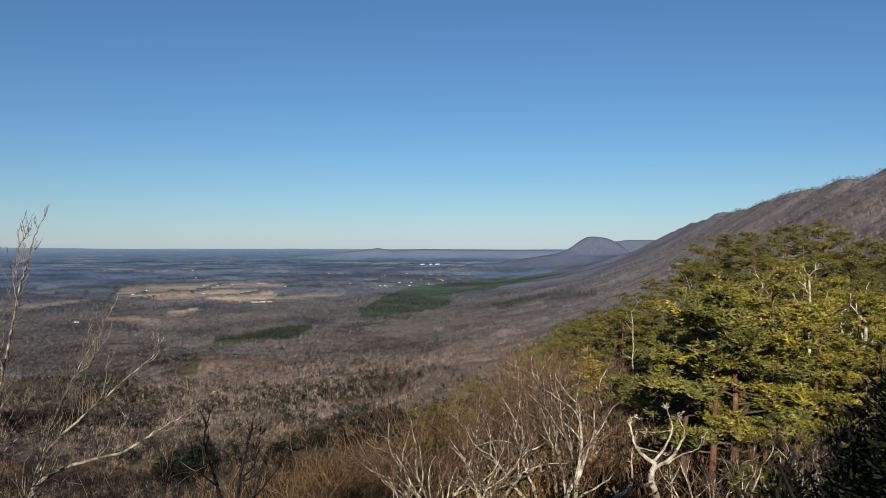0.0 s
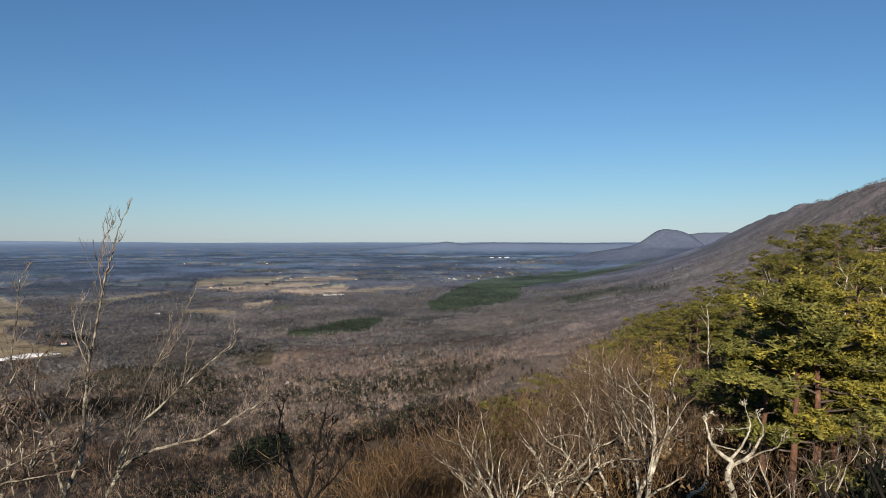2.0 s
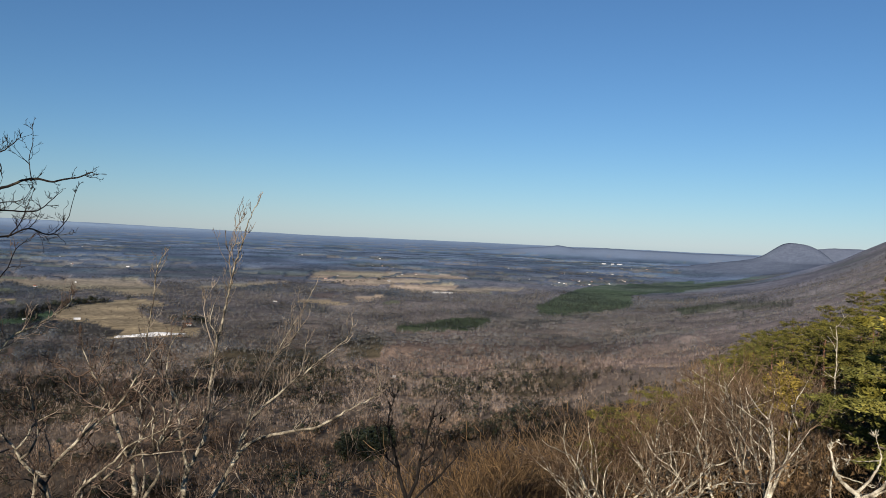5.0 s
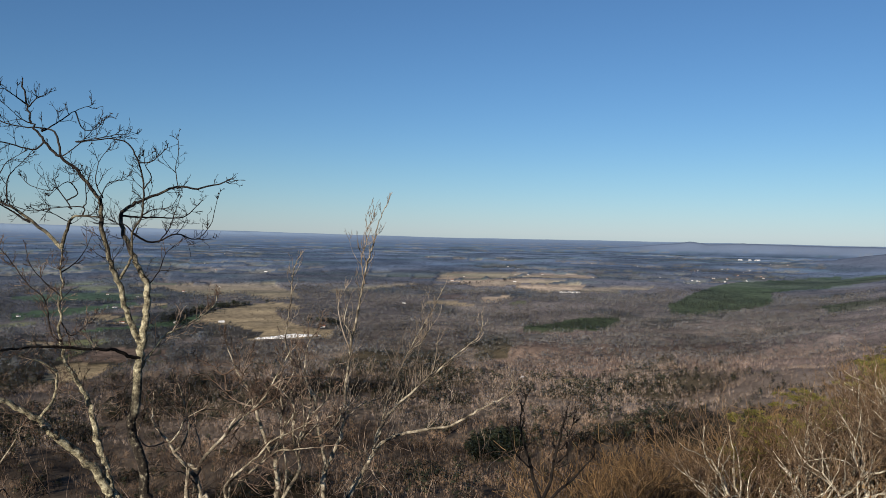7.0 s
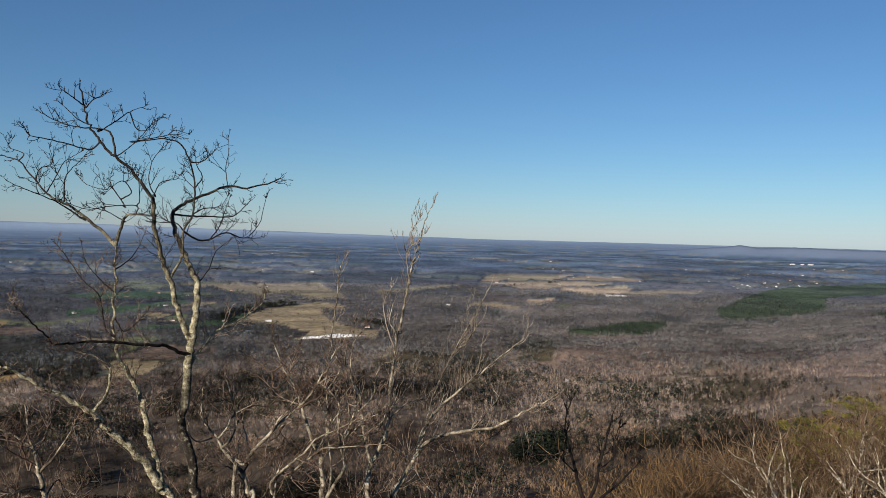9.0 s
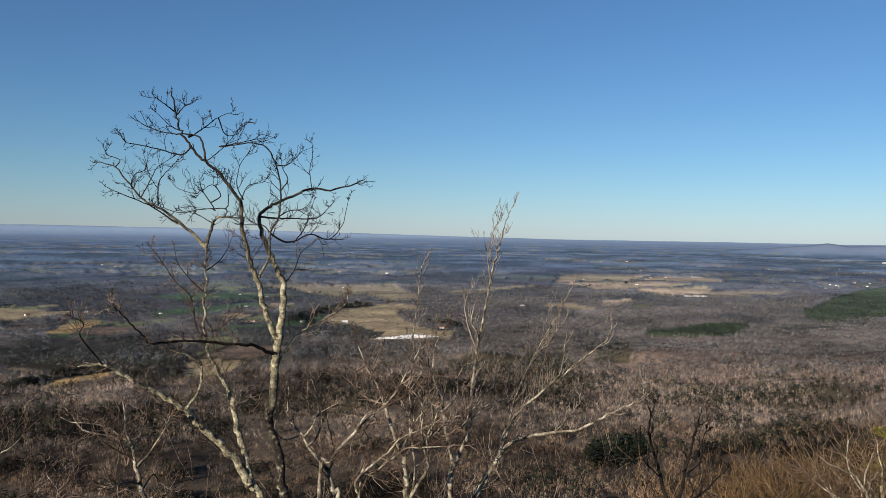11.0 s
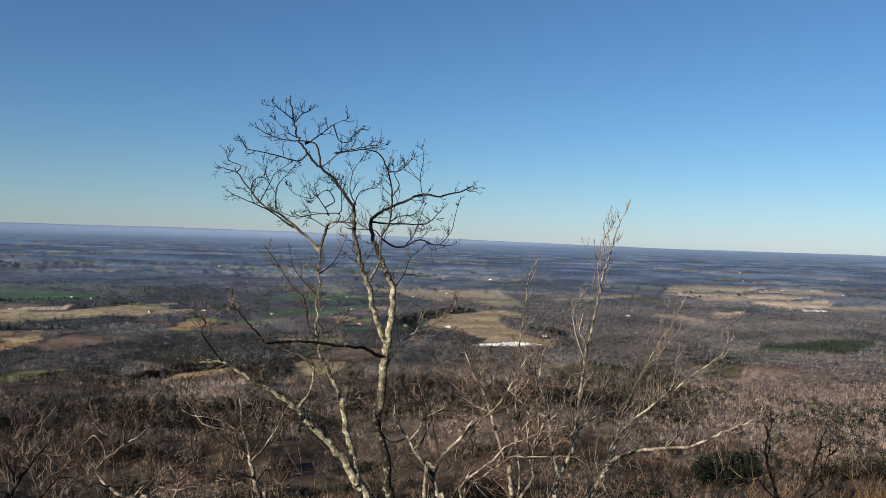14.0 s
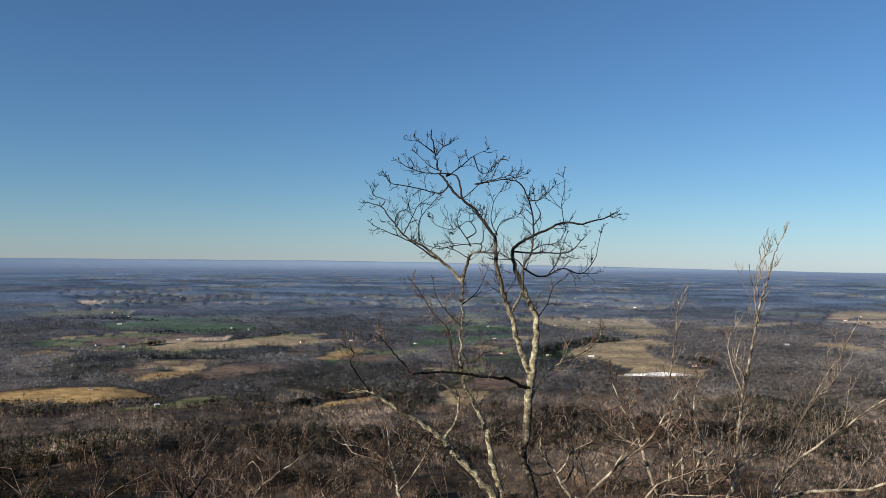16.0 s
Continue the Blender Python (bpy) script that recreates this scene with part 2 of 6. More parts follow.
def height(x, y):
    """Height of the land: valley floor, the long escarpment, the far knob, the spur with the overlook, the far ridges."""
    r = np.hypot(x, y)
    az = np.degrees(np.arctan2(x, y))
    roll = 20 * (fbm(x / 800, y / 800, 3) - 0.5) + 15 * (fbm(x / 260, y / 260, 5) - 0.5)
    z = VALLEY + roll * np.clip((r - 500) / 900, 0, 1)
    z = z + np.where(x < 0, 44 - 22 * np.clip(-x / 500, 0, 1) * np.clip((r - 900) / 300, 0, 1), 44) * (fbm(x / 170, y / 170, 15) - 0.5) * np.clip((r - 380) / 300, 0, 1) * np.clip((3600 - r) / 1500, 0.25, 1) * (1 - np.exp(-((x + 400) / 420) ** 2 - ((y - 2150) / 620) ** 2))
    v, u = along(x, y, 33)
    crest = np.interp(v, [-4000, 2500, 3250, 5000, 5900, 7000, 9000], [160, 158, 130, 124, 80, 15, VALLEY])
    crest = crest + 14 * (fbm(x / 260, y / 260, 8) - 0.5)
    s = np.clip((u + 600) / 1500, 0, 1)
    g = np.where(u < -600, np.clip(1 + (u + 600) / 4000, 0, 1), (1 - s) ** 2.6)
    gully = 1 + 0.10 * (fbm(v / 300, u / 900, 11) - 0.5) * np.clip((r - 300) / 500, 0, 1)
    z = z + (crest - VALLEY) * g * gully
    for a, d, h, wide, power in ((33.8, 9000, 178, 310, 3.0), (33.1, 9000, 120, 800, 2.0), (36.6, 10500, 308, 620, 4.0), (31.3, 8800, 60, 900, 2.0)):
        px, py = d * math.sin(radians(a)), d * math.cos(radians(a))
        z = z + h * np.exp(-(np.hypot(x - px, y - py) / wide) ** power)
    for px, py, h, wide in ((-1780, 1330, 34, 260), (-800, 640, 40, 190), (-300, 1180, 16, 180), (260, 1750, 14, 240), (-1250, 1650, 14, 200)):
        z = z + h * np.exp(-((x - px) ** 2 + (y - py) ** 2) / wide ** 2)
    low = np.interp(az, [11, 13.5, 16, 17.7, 19, 21, 24, 28, 31, 33], [0, 60, 125, 175, 135, 165, 150, 138, 150, 60])
    z = z + low * (0.93 + 0.14 * fbm(az * 1.3, az * 0 + 3.0, 23)) * np.exp(-((r - 15000) / 1500) ** 2)
    far = np.clip((r - 26000) / 14000, 0, 1)
    edge = np.interp(az, [-60, -45, -34, -27, -20, -13, -6, 0, 12, 30], [0.04, 0.05, 0.05, -0.01, -0.12, -0.22, -0.34, -0.41, -0.42, -0.42])
    lift = np.maximum(r, 42000) * np.tan(np.radians(edge)) - VALLEY + 75 * (fbm(az / 4 + 50, r / 6000, 21) - 0.5)
    z = z + far * far * lift
    # the spur on which the overlook and the pines stand
    q, w = along(x, y, 42)
    fall = 0.5 * (w - 5 + np.sqrt((w - 5) ** 2 + 30))
    spur = -5.4 - 0.66 * fall - 0.5 * np.maximum(q - 110, 0) + 0.26 * np.clip(-q, 0, 300)
    spur = spur + 1.6 * (fbm(x / 9, y / 9, 31) - 0.5)
    knob = -0.62 * np.maximum(r - 2.2, 0)
    near = np.maximum(spur, knob)
    return np.maximum(z, near)


def squeeze(x, y, z):
    """Far land is drawn in towards the overlook along its own line of sight, so that all of it lies within reach."""
    r = np.hypot(x, y)
    u = np.maximum(r - 1600, 0) / 3100
    k = np.where(r > 1600, (1600 + 3100 * u / (1 + u)) / np.maximum(r, 1), 1.0)
    return x * k, y * k, EYE_HEIGHT + (z - EYE_HEIGHT) * k, k


# Open land and special woods in plan: kind, then corners in metres east and north of the overlook.
def plot(plots, kind, *corners):
    plots.append((kind, *corners))


PLOTS = []
plot(PLOTS, "pale", (95, 1567), (262, 2094), (492, 1679), (275, 1383))
plot(PLOTS, "mixed", (137, 1214), (220, 1353), (474, 1376), (448, 1219), (276, 1168))
plot(PLOTS, "mixed", (-668, 980), (-614, 1069), (-517, 1006), (-488, 920), (-607, 916))
plot(PLOTS, "mixed", (-474, 1243), (-433, 1362), (-343, 1235), (-338, 1093), (-407, 1091))
plot(PLOTS, "mixed", (-915, 709), (-909, 811), (-801, 771), (-814, 680))
plot(PLOTS, "pine", (-802, 939), (-812, 1006), (-714, 1034), (-645, 955), (-740, 916))
plot(PLOTS, "straw", (-20, 4412), (10, 4994), (98, 5274), (520, 5323), (593, 5134), (428, 4717), (85, 4517))
plot(PLOTS, "straw", (-19, 4204), (143, 4427), (393, 4500), (737, 4438), (557, 4065), (338, 3864), (174, 3777), (109, 4032))
plot(PLOTS, "straw", (458, 4687), (609, 5119), (714, 5213), (918, 5300), (995, 4902), (854, 4542))
plot(PLOTS, "straw", (348, 3825), (581, 4028), (754, 4260), (753, 3999), (622, 3583), (455, 3499))
plot(PLOTS, "clay", (-14, 3176), (19, 3390), (120, 3336), (124, 3148), (38, 3046))
plot(PLOTS, "meadow", (258, 2940), (299, 3049), (338, 3063), (327, 2965), (264, 2889))
plot(PLOTS, "hay", (691, 3819), (934, 4005), (1095, 3975), (1001, 3737), (803, 3680), (621, 3505))
plot(PLOTS, "straw", (165, 3120), (184, 3268), (288, 3285), (298, 3222), (209, 2973), (163, 2990))
plot(PLOTS, "hay", (-61, 2931), (-43, 3029), (58, 3019), (133, 2881), (55, 2874))
plot(PLOTS, "hay", (-506, 3500), (-324, 3749), (-141, 3965), (-109, 3855), (-310, 3593), (-458, 3337))
plot(PLOTS, "pine", (230, 2163), (252, 2299), (392, 2457), (592, 2565), (550, 2380), (440, 2169), (281, 2134))
plot(PLOTS, "pine", (797, 2709), (918, 3125), (1483, 4159), (1777, 4624), (2758, 5356), (2282, 4429), (1540, 3608), (1338, 3133), (1019, 2742), (853, 2646))
plot(PLOTS, "pine", (1882, 4325), (2628, 5026), (3603, 5949), (4352, 6660), (3671, 5577), (2755, 4513), (2072, 3964), (1675, 3849))
plot(PLOTS, "pine", (1369, 2863), (1585, 2788), (1506, 2271), (1183, 1784), (1406, 2473), (1200, 2377))
plot(PLOTS, "hay", (-683, 2075), (-712, 2299), (-730, 2548), (-667, 2853), (-612, 2885), (-510, 2782), (-462, 2674), (-544, 2567), (-477, 2375), (-398, 2221), (-339, 2140), (-406, 2061), (-441, 2015), (-496, 2030), (-622, 2175))
plot(PLOTS, "hay", (-1314, 3589), (-1093, 3708), (-826, 3888), (-772, 3699), (-608, 3313), (-537, 3045), (-662, 3020), (-856, 3338), (-918, 3117), (-1089, 3263))
plot(PLOTS, "hay", (-469, 1906), (-374, 1960), (-271, 1973), (-285, 2116), (-403, 2147), (-502, 2054))
plot(PLOTS, "green", (-1304, 2377), (-1201, 2546), (-1079, 2763), (-1013, 2651), (-1108, 2349), (-1180, 2152))
plot(PLOTS, "green", (-894, 1916), (-917, 2002), (-823, 2111), (-777, 2331), (-745, 2407), (-705, 2306), (-707, 2122), (-756, 1940))
plot(PLOTS, "green", (-1564, 2800), (-1423, 3160), (-1191, 3115), (-1110, 2843), (-1343, 2669))
plot(PLOTS, "hay", (-1103, 1589), (-965, 1732), (-908, 1808), (-857, 1771), (-900, 1617), (-1059, 1526))
plot(PLOTS, "stubble", (-1243, 1738), (-1327, 1910), (-1303, 2054), (-1267, 2028), (-1203, 1785))
plot(PLOTS, "stubble", (-889, 1246), (-844, 1333), (-795, 1383), (-772, 1364), (-832, 1275), (-858, 1203))
plot(PLOTS, "stubble", (-1531, 988), (-1399, 1067), (-1363, 1113), (-1282, 1164), (-1188, 1157), (-1154, 1049), (-1201, 982), (-1246, 951), (-1384, 894))
plot(PLOTS, "meadow", (-1093, 1062), (-1150, 1167), (-1063, 1211), (-1027, 1177), (-1027, 1069), (-1051, 1015), (-1119, 959), (-1117, 1016))
plot(PLOTS, "stubble", (-1383, 1233), (-1413, 1346), (-1413, 1432), (-1342, 1415), (-1335, 1336), (-1331, 1238))
plot(PLOTS, "clay", (-1531, 1388), (-1477, 1477), (-1422, 1616), (-1391, 1592), (-1450, 1451), (-1507, 1367))
plot(PLOTS, "pale", (-1372, 1580), (-1328, 1728), (-1352, 1946), (-1308, 1882), (-1243, 1618), (-1318, 1539))
plot(PLOTS, "straw", (-2010, 1935), (-1975, 2074), (-1915, 2173), (-1850, 2079), (-1902, 1973), (-1917, 1873))
plot(PLOTS, "hay", (-1946, 1796), (-1868, 1889), (-1807, 2051), (-1758, 2254), (-1518, 2284), (-1509, 2077), (-1610, 1954), (-1686, 1842), (-1781, 1695))
plot(PLOTS, "green", (-2798, 2304), (-2654, 2552), (-2176, 2603), (-1988, 2405), (-2053, 2157), (-2355, 2266), (-2480, 2116))
plot(PLOTS, "green", (-2950, 2606), (-2505, 2841), (-2317, 2734), (-2511, 2569), (-2813, 2486))
plot(PLOTS, "clay", (-2222, 1810), (-2211, 1955), (-2099, 1948), (-2013, 1823), (-2106, 1757))
plot(PLOTS, "meadow", (-3592, 2549), (-3508, 2664), (-3483, 2900), (-3180, 2876), (-2966, 2651), (-3212, 2440), (-3346, 2375))
plot(PLOTS, "meadow", (-2246, 1708), (-2148, 1730), (-2061, 1680), (-2109, 1605))
plot(PLOTS, "straw", (-4302, 3418), (-4352, 3579), (-4028, 3412), (-3859, 3138))
# A wood lying in slope shade, drawn as darker mixed woods.
plot(PLOTS, "mixed", (-1671, 1272), (-1683, 1372), (-1635, 1465), (-1500, 1361), (-1486, 1213), (-1560, 1189))
plot(PLOTS, "mixed", (-1610, 1495), (-1686, 1842), (-1542, 2034), (-1421, 1849), (-1445, 1579), (-1535, 1426))
plot(PLOTS, "mixed", (-1192, 1430), (-1219, 1544), (-1193, 1587), (-1133, 1497), (-1138, 1384))
plot(PLOTS, "mixed", (-832, 1400), (-829, 1515), (-745, 1486), (-654, 1305), (-761, 1282))
plot(PLOTS, "mixed", (-912, 2338), (-866, 2597), (-748, 2920), (-687, 2846), (-752, 2623), (-754, 2317), (-816, 2184))
plot(PLOTS, "mixed", (-909, 1935), (-773, 2075), (-681, 2226), (-586, 2179), (-470, 2028), (-462, 1936), (-612, 1909), (-730, 1850))
plot(PLOTS, "mixed", (-233, 1632), (-98, 1767), (18, 1815), (27, 1557), (-82, 1495), (-216, 1518))
plot(PLOTS, "hay", (203, 1376), (252, 1379), (301, 1378), (256, 1345), (201, 1362))
plot(PLOTS, "pine", (31, 908), (47, 972), (110, 1006), (104, 900), (78, 841), (35, 832))
# Next three: shaded hollows and dark groves, painted as darker mixed woods.
plot(PLOTS, "mixed", (-749, 871), (-812, 1037), (-661, 1024), (-561, 1090), (-452, 1051), (-430, 964), (-541, 901), (-650, 830))
plot(PLOTS, "mixed", (-1080, 1362), (-1130, 1634), (-911, 1768), (-741, 1489), (-859, 1331))
plot(PLOTS, "mixed", (-489, 1095), (-504, 1216), (-421, 1207), (-387, 1111))
plot(PLOTS, "mixed", (59, 1896), (159, 2139), (199, 2072), (146, 1637), (76, 1644))
KINDS = ["bare", "straw", "hay", "green", "meadow", "clay", "pine", "pale", "mixed", "stubble"]
TONES = np.array([(0.2, 0.162, 0.126), (0.53, 0.41, 0.28), (0.36, 0.285, 0.17), (0.075, 0.125, 0.06), (0.17, 0.18, 0.09),
                  (0.17, 0.125, 0.095), (0.075, 0.098, 0.05), (0.19, 0.142, 0.112), (0.095, 0.08, 0.054), (0.42, 0.285, 0.13)])


def inside(x, y, corners):
    hit = np.zeros(x.shape, bool)
    for (x0, y0), (x1, y1) in zip(corners, corners[1:] + corners[:1]):
        cross = ((y0 > y) != (y1 > y)) & (x < (x1 - x0) * (y - y0) / ((y1 - y0) or 1e-9) + x0)
        hit ^= cross
    return hit


def cover(x, y):
    """Kind of land at each place: the plots above, a patchwork of farms far out, woods elsewhere."""
    r = np.hypot(x, y)
    jx, jy = x + 36 * (fbm(x / 110, y / 110, 41) - 0.5), y + 36 * (fbm(x / 110, y / 110, 47) - 0.5)
    kind = np.zeros(x.shape, int)
    cx, cy = np.floor(jx / 150 + 0.4 * fbm(x / 800, y / 800, 51)), np.floor(jy / 200 + 0.4 * fbm(x / 700, y / 700, 52))
    pick = np.sin(cx * 12.99 + cy * 78.23) * 43758.55
    pick = pick - np.floor(pick)
    farms = fbm(x / 650, y / 900, 61)
    v, u = along(x, y, 33)
    open_land = (r > np.where(x < -0.35 * y, 1500, 2500)) & (u > 900) & (farms + 0.14 * pick > np.where(x < -0.35 * y, np.where(r < 2300, 0.72, 0.59), np.where(r < 3700, 2.0, np.where(r < 4600, 0.69, 0.6))))
    open_land &= (r < 2600) | (pick > 0.38)
    far_kind = np.select([pick < 0.30, pick < 0.6, pick < 0.8, pick < 0.82], [9, 4, 2, 3], 5)
    kind = np.where(open_land, far_kind, kind)
    ex, ey = jx / 150 + 0.4 * fbm(x / 800, y / 800, 51), jy / 200 + 0.4 * fbm(x / 700, y / 700, 52)
    rows = (ex - cx < 0.10) | (ey - cy < 0.10)
    kind = np.where(open_land & rows, 8, kind)
    groves = fbm(x / 300, y / 300, 71)
    kind = np.where((kind == 0) & (groves + 0.12 * (vnoise(x / 40, y / 40, 72) - 0.5) > np.where((x < 60) & (r < 2400), 0.635, 0.66)), 8, kind)
    kind = np.where((kind == 0) & (groves < 0.36) & (r > 700) & (x > 40) & (r < 2600), 7, kind)
    for name, *corners in PLOTS:
        ragged = 2.5 if name in ("mixed", "pale") else 0.3
        near = inside(x + ragged * (jx - x), y + ragged * (jy - y), corners)
        kind = np.where(near, KINDS.index(name), kind)
    return kind


def patches(x, y):
    """Woods tone, 0 dark to 1 pale: wanders, paler eastward and towards the escarpment."""
    return np.clip(0.47 + 3.2 * (fbm(x / 210, y / 210, 95) - 0.5) + 0.33 * np.tanh((x - 60) / 260) + 0.25 * np.clip((900 - along(x, y, 33)[1]) / 500, 0, 1), 0, 1)


def mesh_from(name, verts, faces, material=None):
    """A mesh from arrays: faces all with the same number of corners."""
    me = bpy.data.meshes.new(name)
    verts, faces = np.asarray(verts, np.float32), np.asarray(faces, np.int32)
    n, k = faces.shape
    me.vertices.add(len(verts))
    me.vertices.foreach_set("co", verts.ravel())
    me.loops.add(n * k)
    me.loops.foreach_set("vertex_index", faces.ravel())
    me.polygons.add(n)
    me.polygons.foreach_set("loop_start", np.arange(0, n * k, k, dtype=np.int32))
    me.update(calc_edges=True)
    if material:
        me.materials.append(material)
    return me


def land_material():
    m, t, p = graph("land")
    tone = t.nodes.new("ShaderNodeAttribute")
    tone.attribute_name = "tone"
    plan = t.nodes.new("ShaderNodeAttribute")
    plan.attribute_name = "plan"
    a = node(t, "ShaderNodeTexNoise", Scale=7.0, Detail=5.0, Roughness=0.65)
    b = node(t, "ShaderNodeTexNoise", Scale=55.0, Detail=4.0, Roughness=0.7)
    for n in (a, b):
        t.links.new(plan.outputs["Vector"], n.inputs["Vector"])
    d = node(t, "ShaderNodeTexNoise", Scale=17.0, Detail=6.0, Roughness=0.7)
    t.links.new(plan.outputs["Vector"], d.inputs["Vector"])
    cd = ramp(t, d.outputs[0], [(0.38, (0.8, 0.8, 0.82)), (0.52, (0.97, 0.97, 0.97)), (0.64, (1.12, 1.1, 1.08))])
    ca = ramp(t, a.outputs[0], [(0.3, (0.86, 0.86, 0.87)), (0.7, (1.14, 1.12, 1.1))])
    cb = ramp(t, b.outputs[0], [(0.3, (0.6, 0.6, 0.61)), (0.7, (1.38, 1.38, 1.36))])
    c = blend(t, 1.0, blend(t, 1.0, tone.outputs["Color"], ca, "MULTIPLY"), cb, "MULTIPLY")
    c = blend(t, 0.75, c, cd, "MULTIPLY")
    c = blend(t, tone.outputs["Alpha"], tone.outputs["Color"], c)
    t.links.new(c, p.inputs["Base Color"])
    p.inputs["Roughness"].default_value = 1.0
    p.inputs["Specular IOR Level"].default_value = 0.0
    return m


# Blue of the distance haze that is mixed into far land colours.
HAZE_BLUE = (0.112, 0.167, 0.26)


def build_ground():
    az = np.concatenate([np.linspace(-53, 56, 700), np.linspace(58, 305, 60)])
    r = np.concatenate([[0.01, 0.4], np.geomspace(1.6, 420, 70), 270 / np.tan(np.radians(0.32 + 31.7 * np.linspace(1, 0, 270) ** 1.6))])
    r = np.sort(np.concatenate([r, np.linspace(8300, 11300, 22), [60000, 75000]]))
    A, R = np.meshgrid(np.radians(az), r)
    x, y = R * np.sin(A), R * np.cos(A)
    kind = cover(x, y)
    woods = np.isin(kind, (0, 6, 7, 8))
    z = height(x, y)
    canopy = np.clip((R - 3500) / 300, 0, 1) * np.clip((16000 - R) / 8000, 0, 1) * woods * (4 + 4 * vnoise(x / 90, y / 90, 81) + 5 * vnoise(x / 400, y / 400, 82))
    tone = TONES[kind] * np.where(woods, 0.6 + 0.55 * patches(x, y), (0.6 + 0.8 * fbm((x + 0.35 * y) / 420, (y - 0.35 * x) / 60, 85)) * (0.85 + 0.3 * vnoise(x / 45, y / 45, 86)))[..., None]
    # Western woodland floor cooled with range, haze put into its colour.
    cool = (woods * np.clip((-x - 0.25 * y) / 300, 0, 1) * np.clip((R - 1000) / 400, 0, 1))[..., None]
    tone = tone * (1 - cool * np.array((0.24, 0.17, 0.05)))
    # Shade near the foot of the slope, put into the ground colour.
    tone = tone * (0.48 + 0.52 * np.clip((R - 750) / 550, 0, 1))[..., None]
    # Distance haze put into the base colours, bluer with range.
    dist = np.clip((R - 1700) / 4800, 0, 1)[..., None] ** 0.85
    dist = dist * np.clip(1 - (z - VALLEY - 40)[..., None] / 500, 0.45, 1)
    # Mountain side mixed towards pale mauve, haze put into its colour.
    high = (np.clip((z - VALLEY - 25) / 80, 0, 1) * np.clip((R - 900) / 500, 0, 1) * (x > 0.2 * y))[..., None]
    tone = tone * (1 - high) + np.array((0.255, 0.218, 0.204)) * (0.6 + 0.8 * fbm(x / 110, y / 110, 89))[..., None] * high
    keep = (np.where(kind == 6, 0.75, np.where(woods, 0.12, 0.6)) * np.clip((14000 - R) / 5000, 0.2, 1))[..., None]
    tone = tone * (1 - dist) + (np.array(HAZE_BLUE) * (1.05 - keep) + tone * keep) * dist
    # Far fields fade to blue-grey, again haze in the colour.
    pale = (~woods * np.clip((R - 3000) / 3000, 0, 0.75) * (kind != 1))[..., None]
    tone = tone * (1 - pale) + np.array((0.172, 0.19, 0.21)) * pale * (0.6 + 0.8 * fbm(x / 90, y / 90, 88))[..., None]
    streak = np.clip(0.5 + 3.0 * (fbm(x / 420, y / 420, 87) - 0.5) * np.clip((20000 - R) / 8000, 0.2, 1), 0, 1) * np.clip((R - 2500) / 3000, 0, 1)
    leafy = np.clip(4.0 * (fbm(x / 380, y / 300, 84) - 0.47), 0, 1) * np.clip((R - 2200) / 2500, 0, 1) * np.clip((22000 - R) / 9000, 0, 1)
    tone = tone * (1 + leafy[..., None] * np.array((-0.09, 0.015, -0.07)))
    tone = tone * (1 + 0.6 * (streak - 0.55 * np.clip((R - 2500) / 3000, 0, 1)))[..., None]
    # More haze blue painted on beyond 12 km and on the far hills.
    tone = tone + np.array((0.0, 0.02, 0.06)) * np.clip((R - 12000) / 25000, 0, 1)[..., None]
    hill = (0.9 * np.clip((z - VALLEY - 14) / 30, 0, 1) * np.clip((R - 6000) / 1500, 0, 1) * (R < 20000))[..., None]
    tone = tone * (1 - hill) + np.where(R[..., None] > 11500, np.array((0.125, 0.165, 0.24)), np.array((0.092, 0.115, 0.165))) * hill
    # Horizon haze painted into the farthest land.
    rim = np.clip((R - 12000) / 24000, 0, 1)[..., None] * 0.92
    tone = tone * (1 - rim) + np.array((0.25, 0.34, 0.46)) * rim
    X, Y, Z, k = squeeze(x, y, z + canopy)
    land = land_material()
    cut = int(np.searchsorted(r, 9500))
    sheet("ground", "wooded mountain slope and farmed valley floor under a low sun, haze and shade in its colour", land, *(q[:cut + 1] for q in (X, Y, Z, x, y, z, tone)))
    sheet("backdrop", "distant plain with low ridges on the horizon, haze blue in its colour", land, *(q[cut:] for q in (X, Y, Z, x, y, z, tone)))


def sheet(name, label, material, X, Y, Z, x, y, z, tone):
    n, c = X.shape
    i = np.arange(n * c).reshape(n, c)
    j = np.roll(i, -1, axis=1)
    faces = np.stack([i[:-1], i[1:], j[1:], j[:-1]], -1).reshape(-1, 4)
    me = mesh_from(name, np.stack([X, Y, Z], -1).reshape(-1, 3), faces, material)
    col = me.attributes.new("tone", "FLOAT_COLOR", "POINT")
    col.data.foreach_set("color", np.concatenate([tone, np.clip((14000 - np.hypot(x, y)) / 9000, 0.2, 1)[..., None]], -1).astype(np.float32).ravel())
    pl = me.attributes.new("plan", "FLOAT_VECTOR", "POINT")
    pl.data.foreach_set("vector", (np.stack([x, y, z], -1) / 1000).astype(np.float32).ravel())
    me.polygons.foreach_set("use_smooth", np.ones(len(faces), bool))
    tagged(new(name, me), label, "ground" if name == "ground" else "distance", kind="structure")


build_ground()
rng = np.random.default_rng(7)


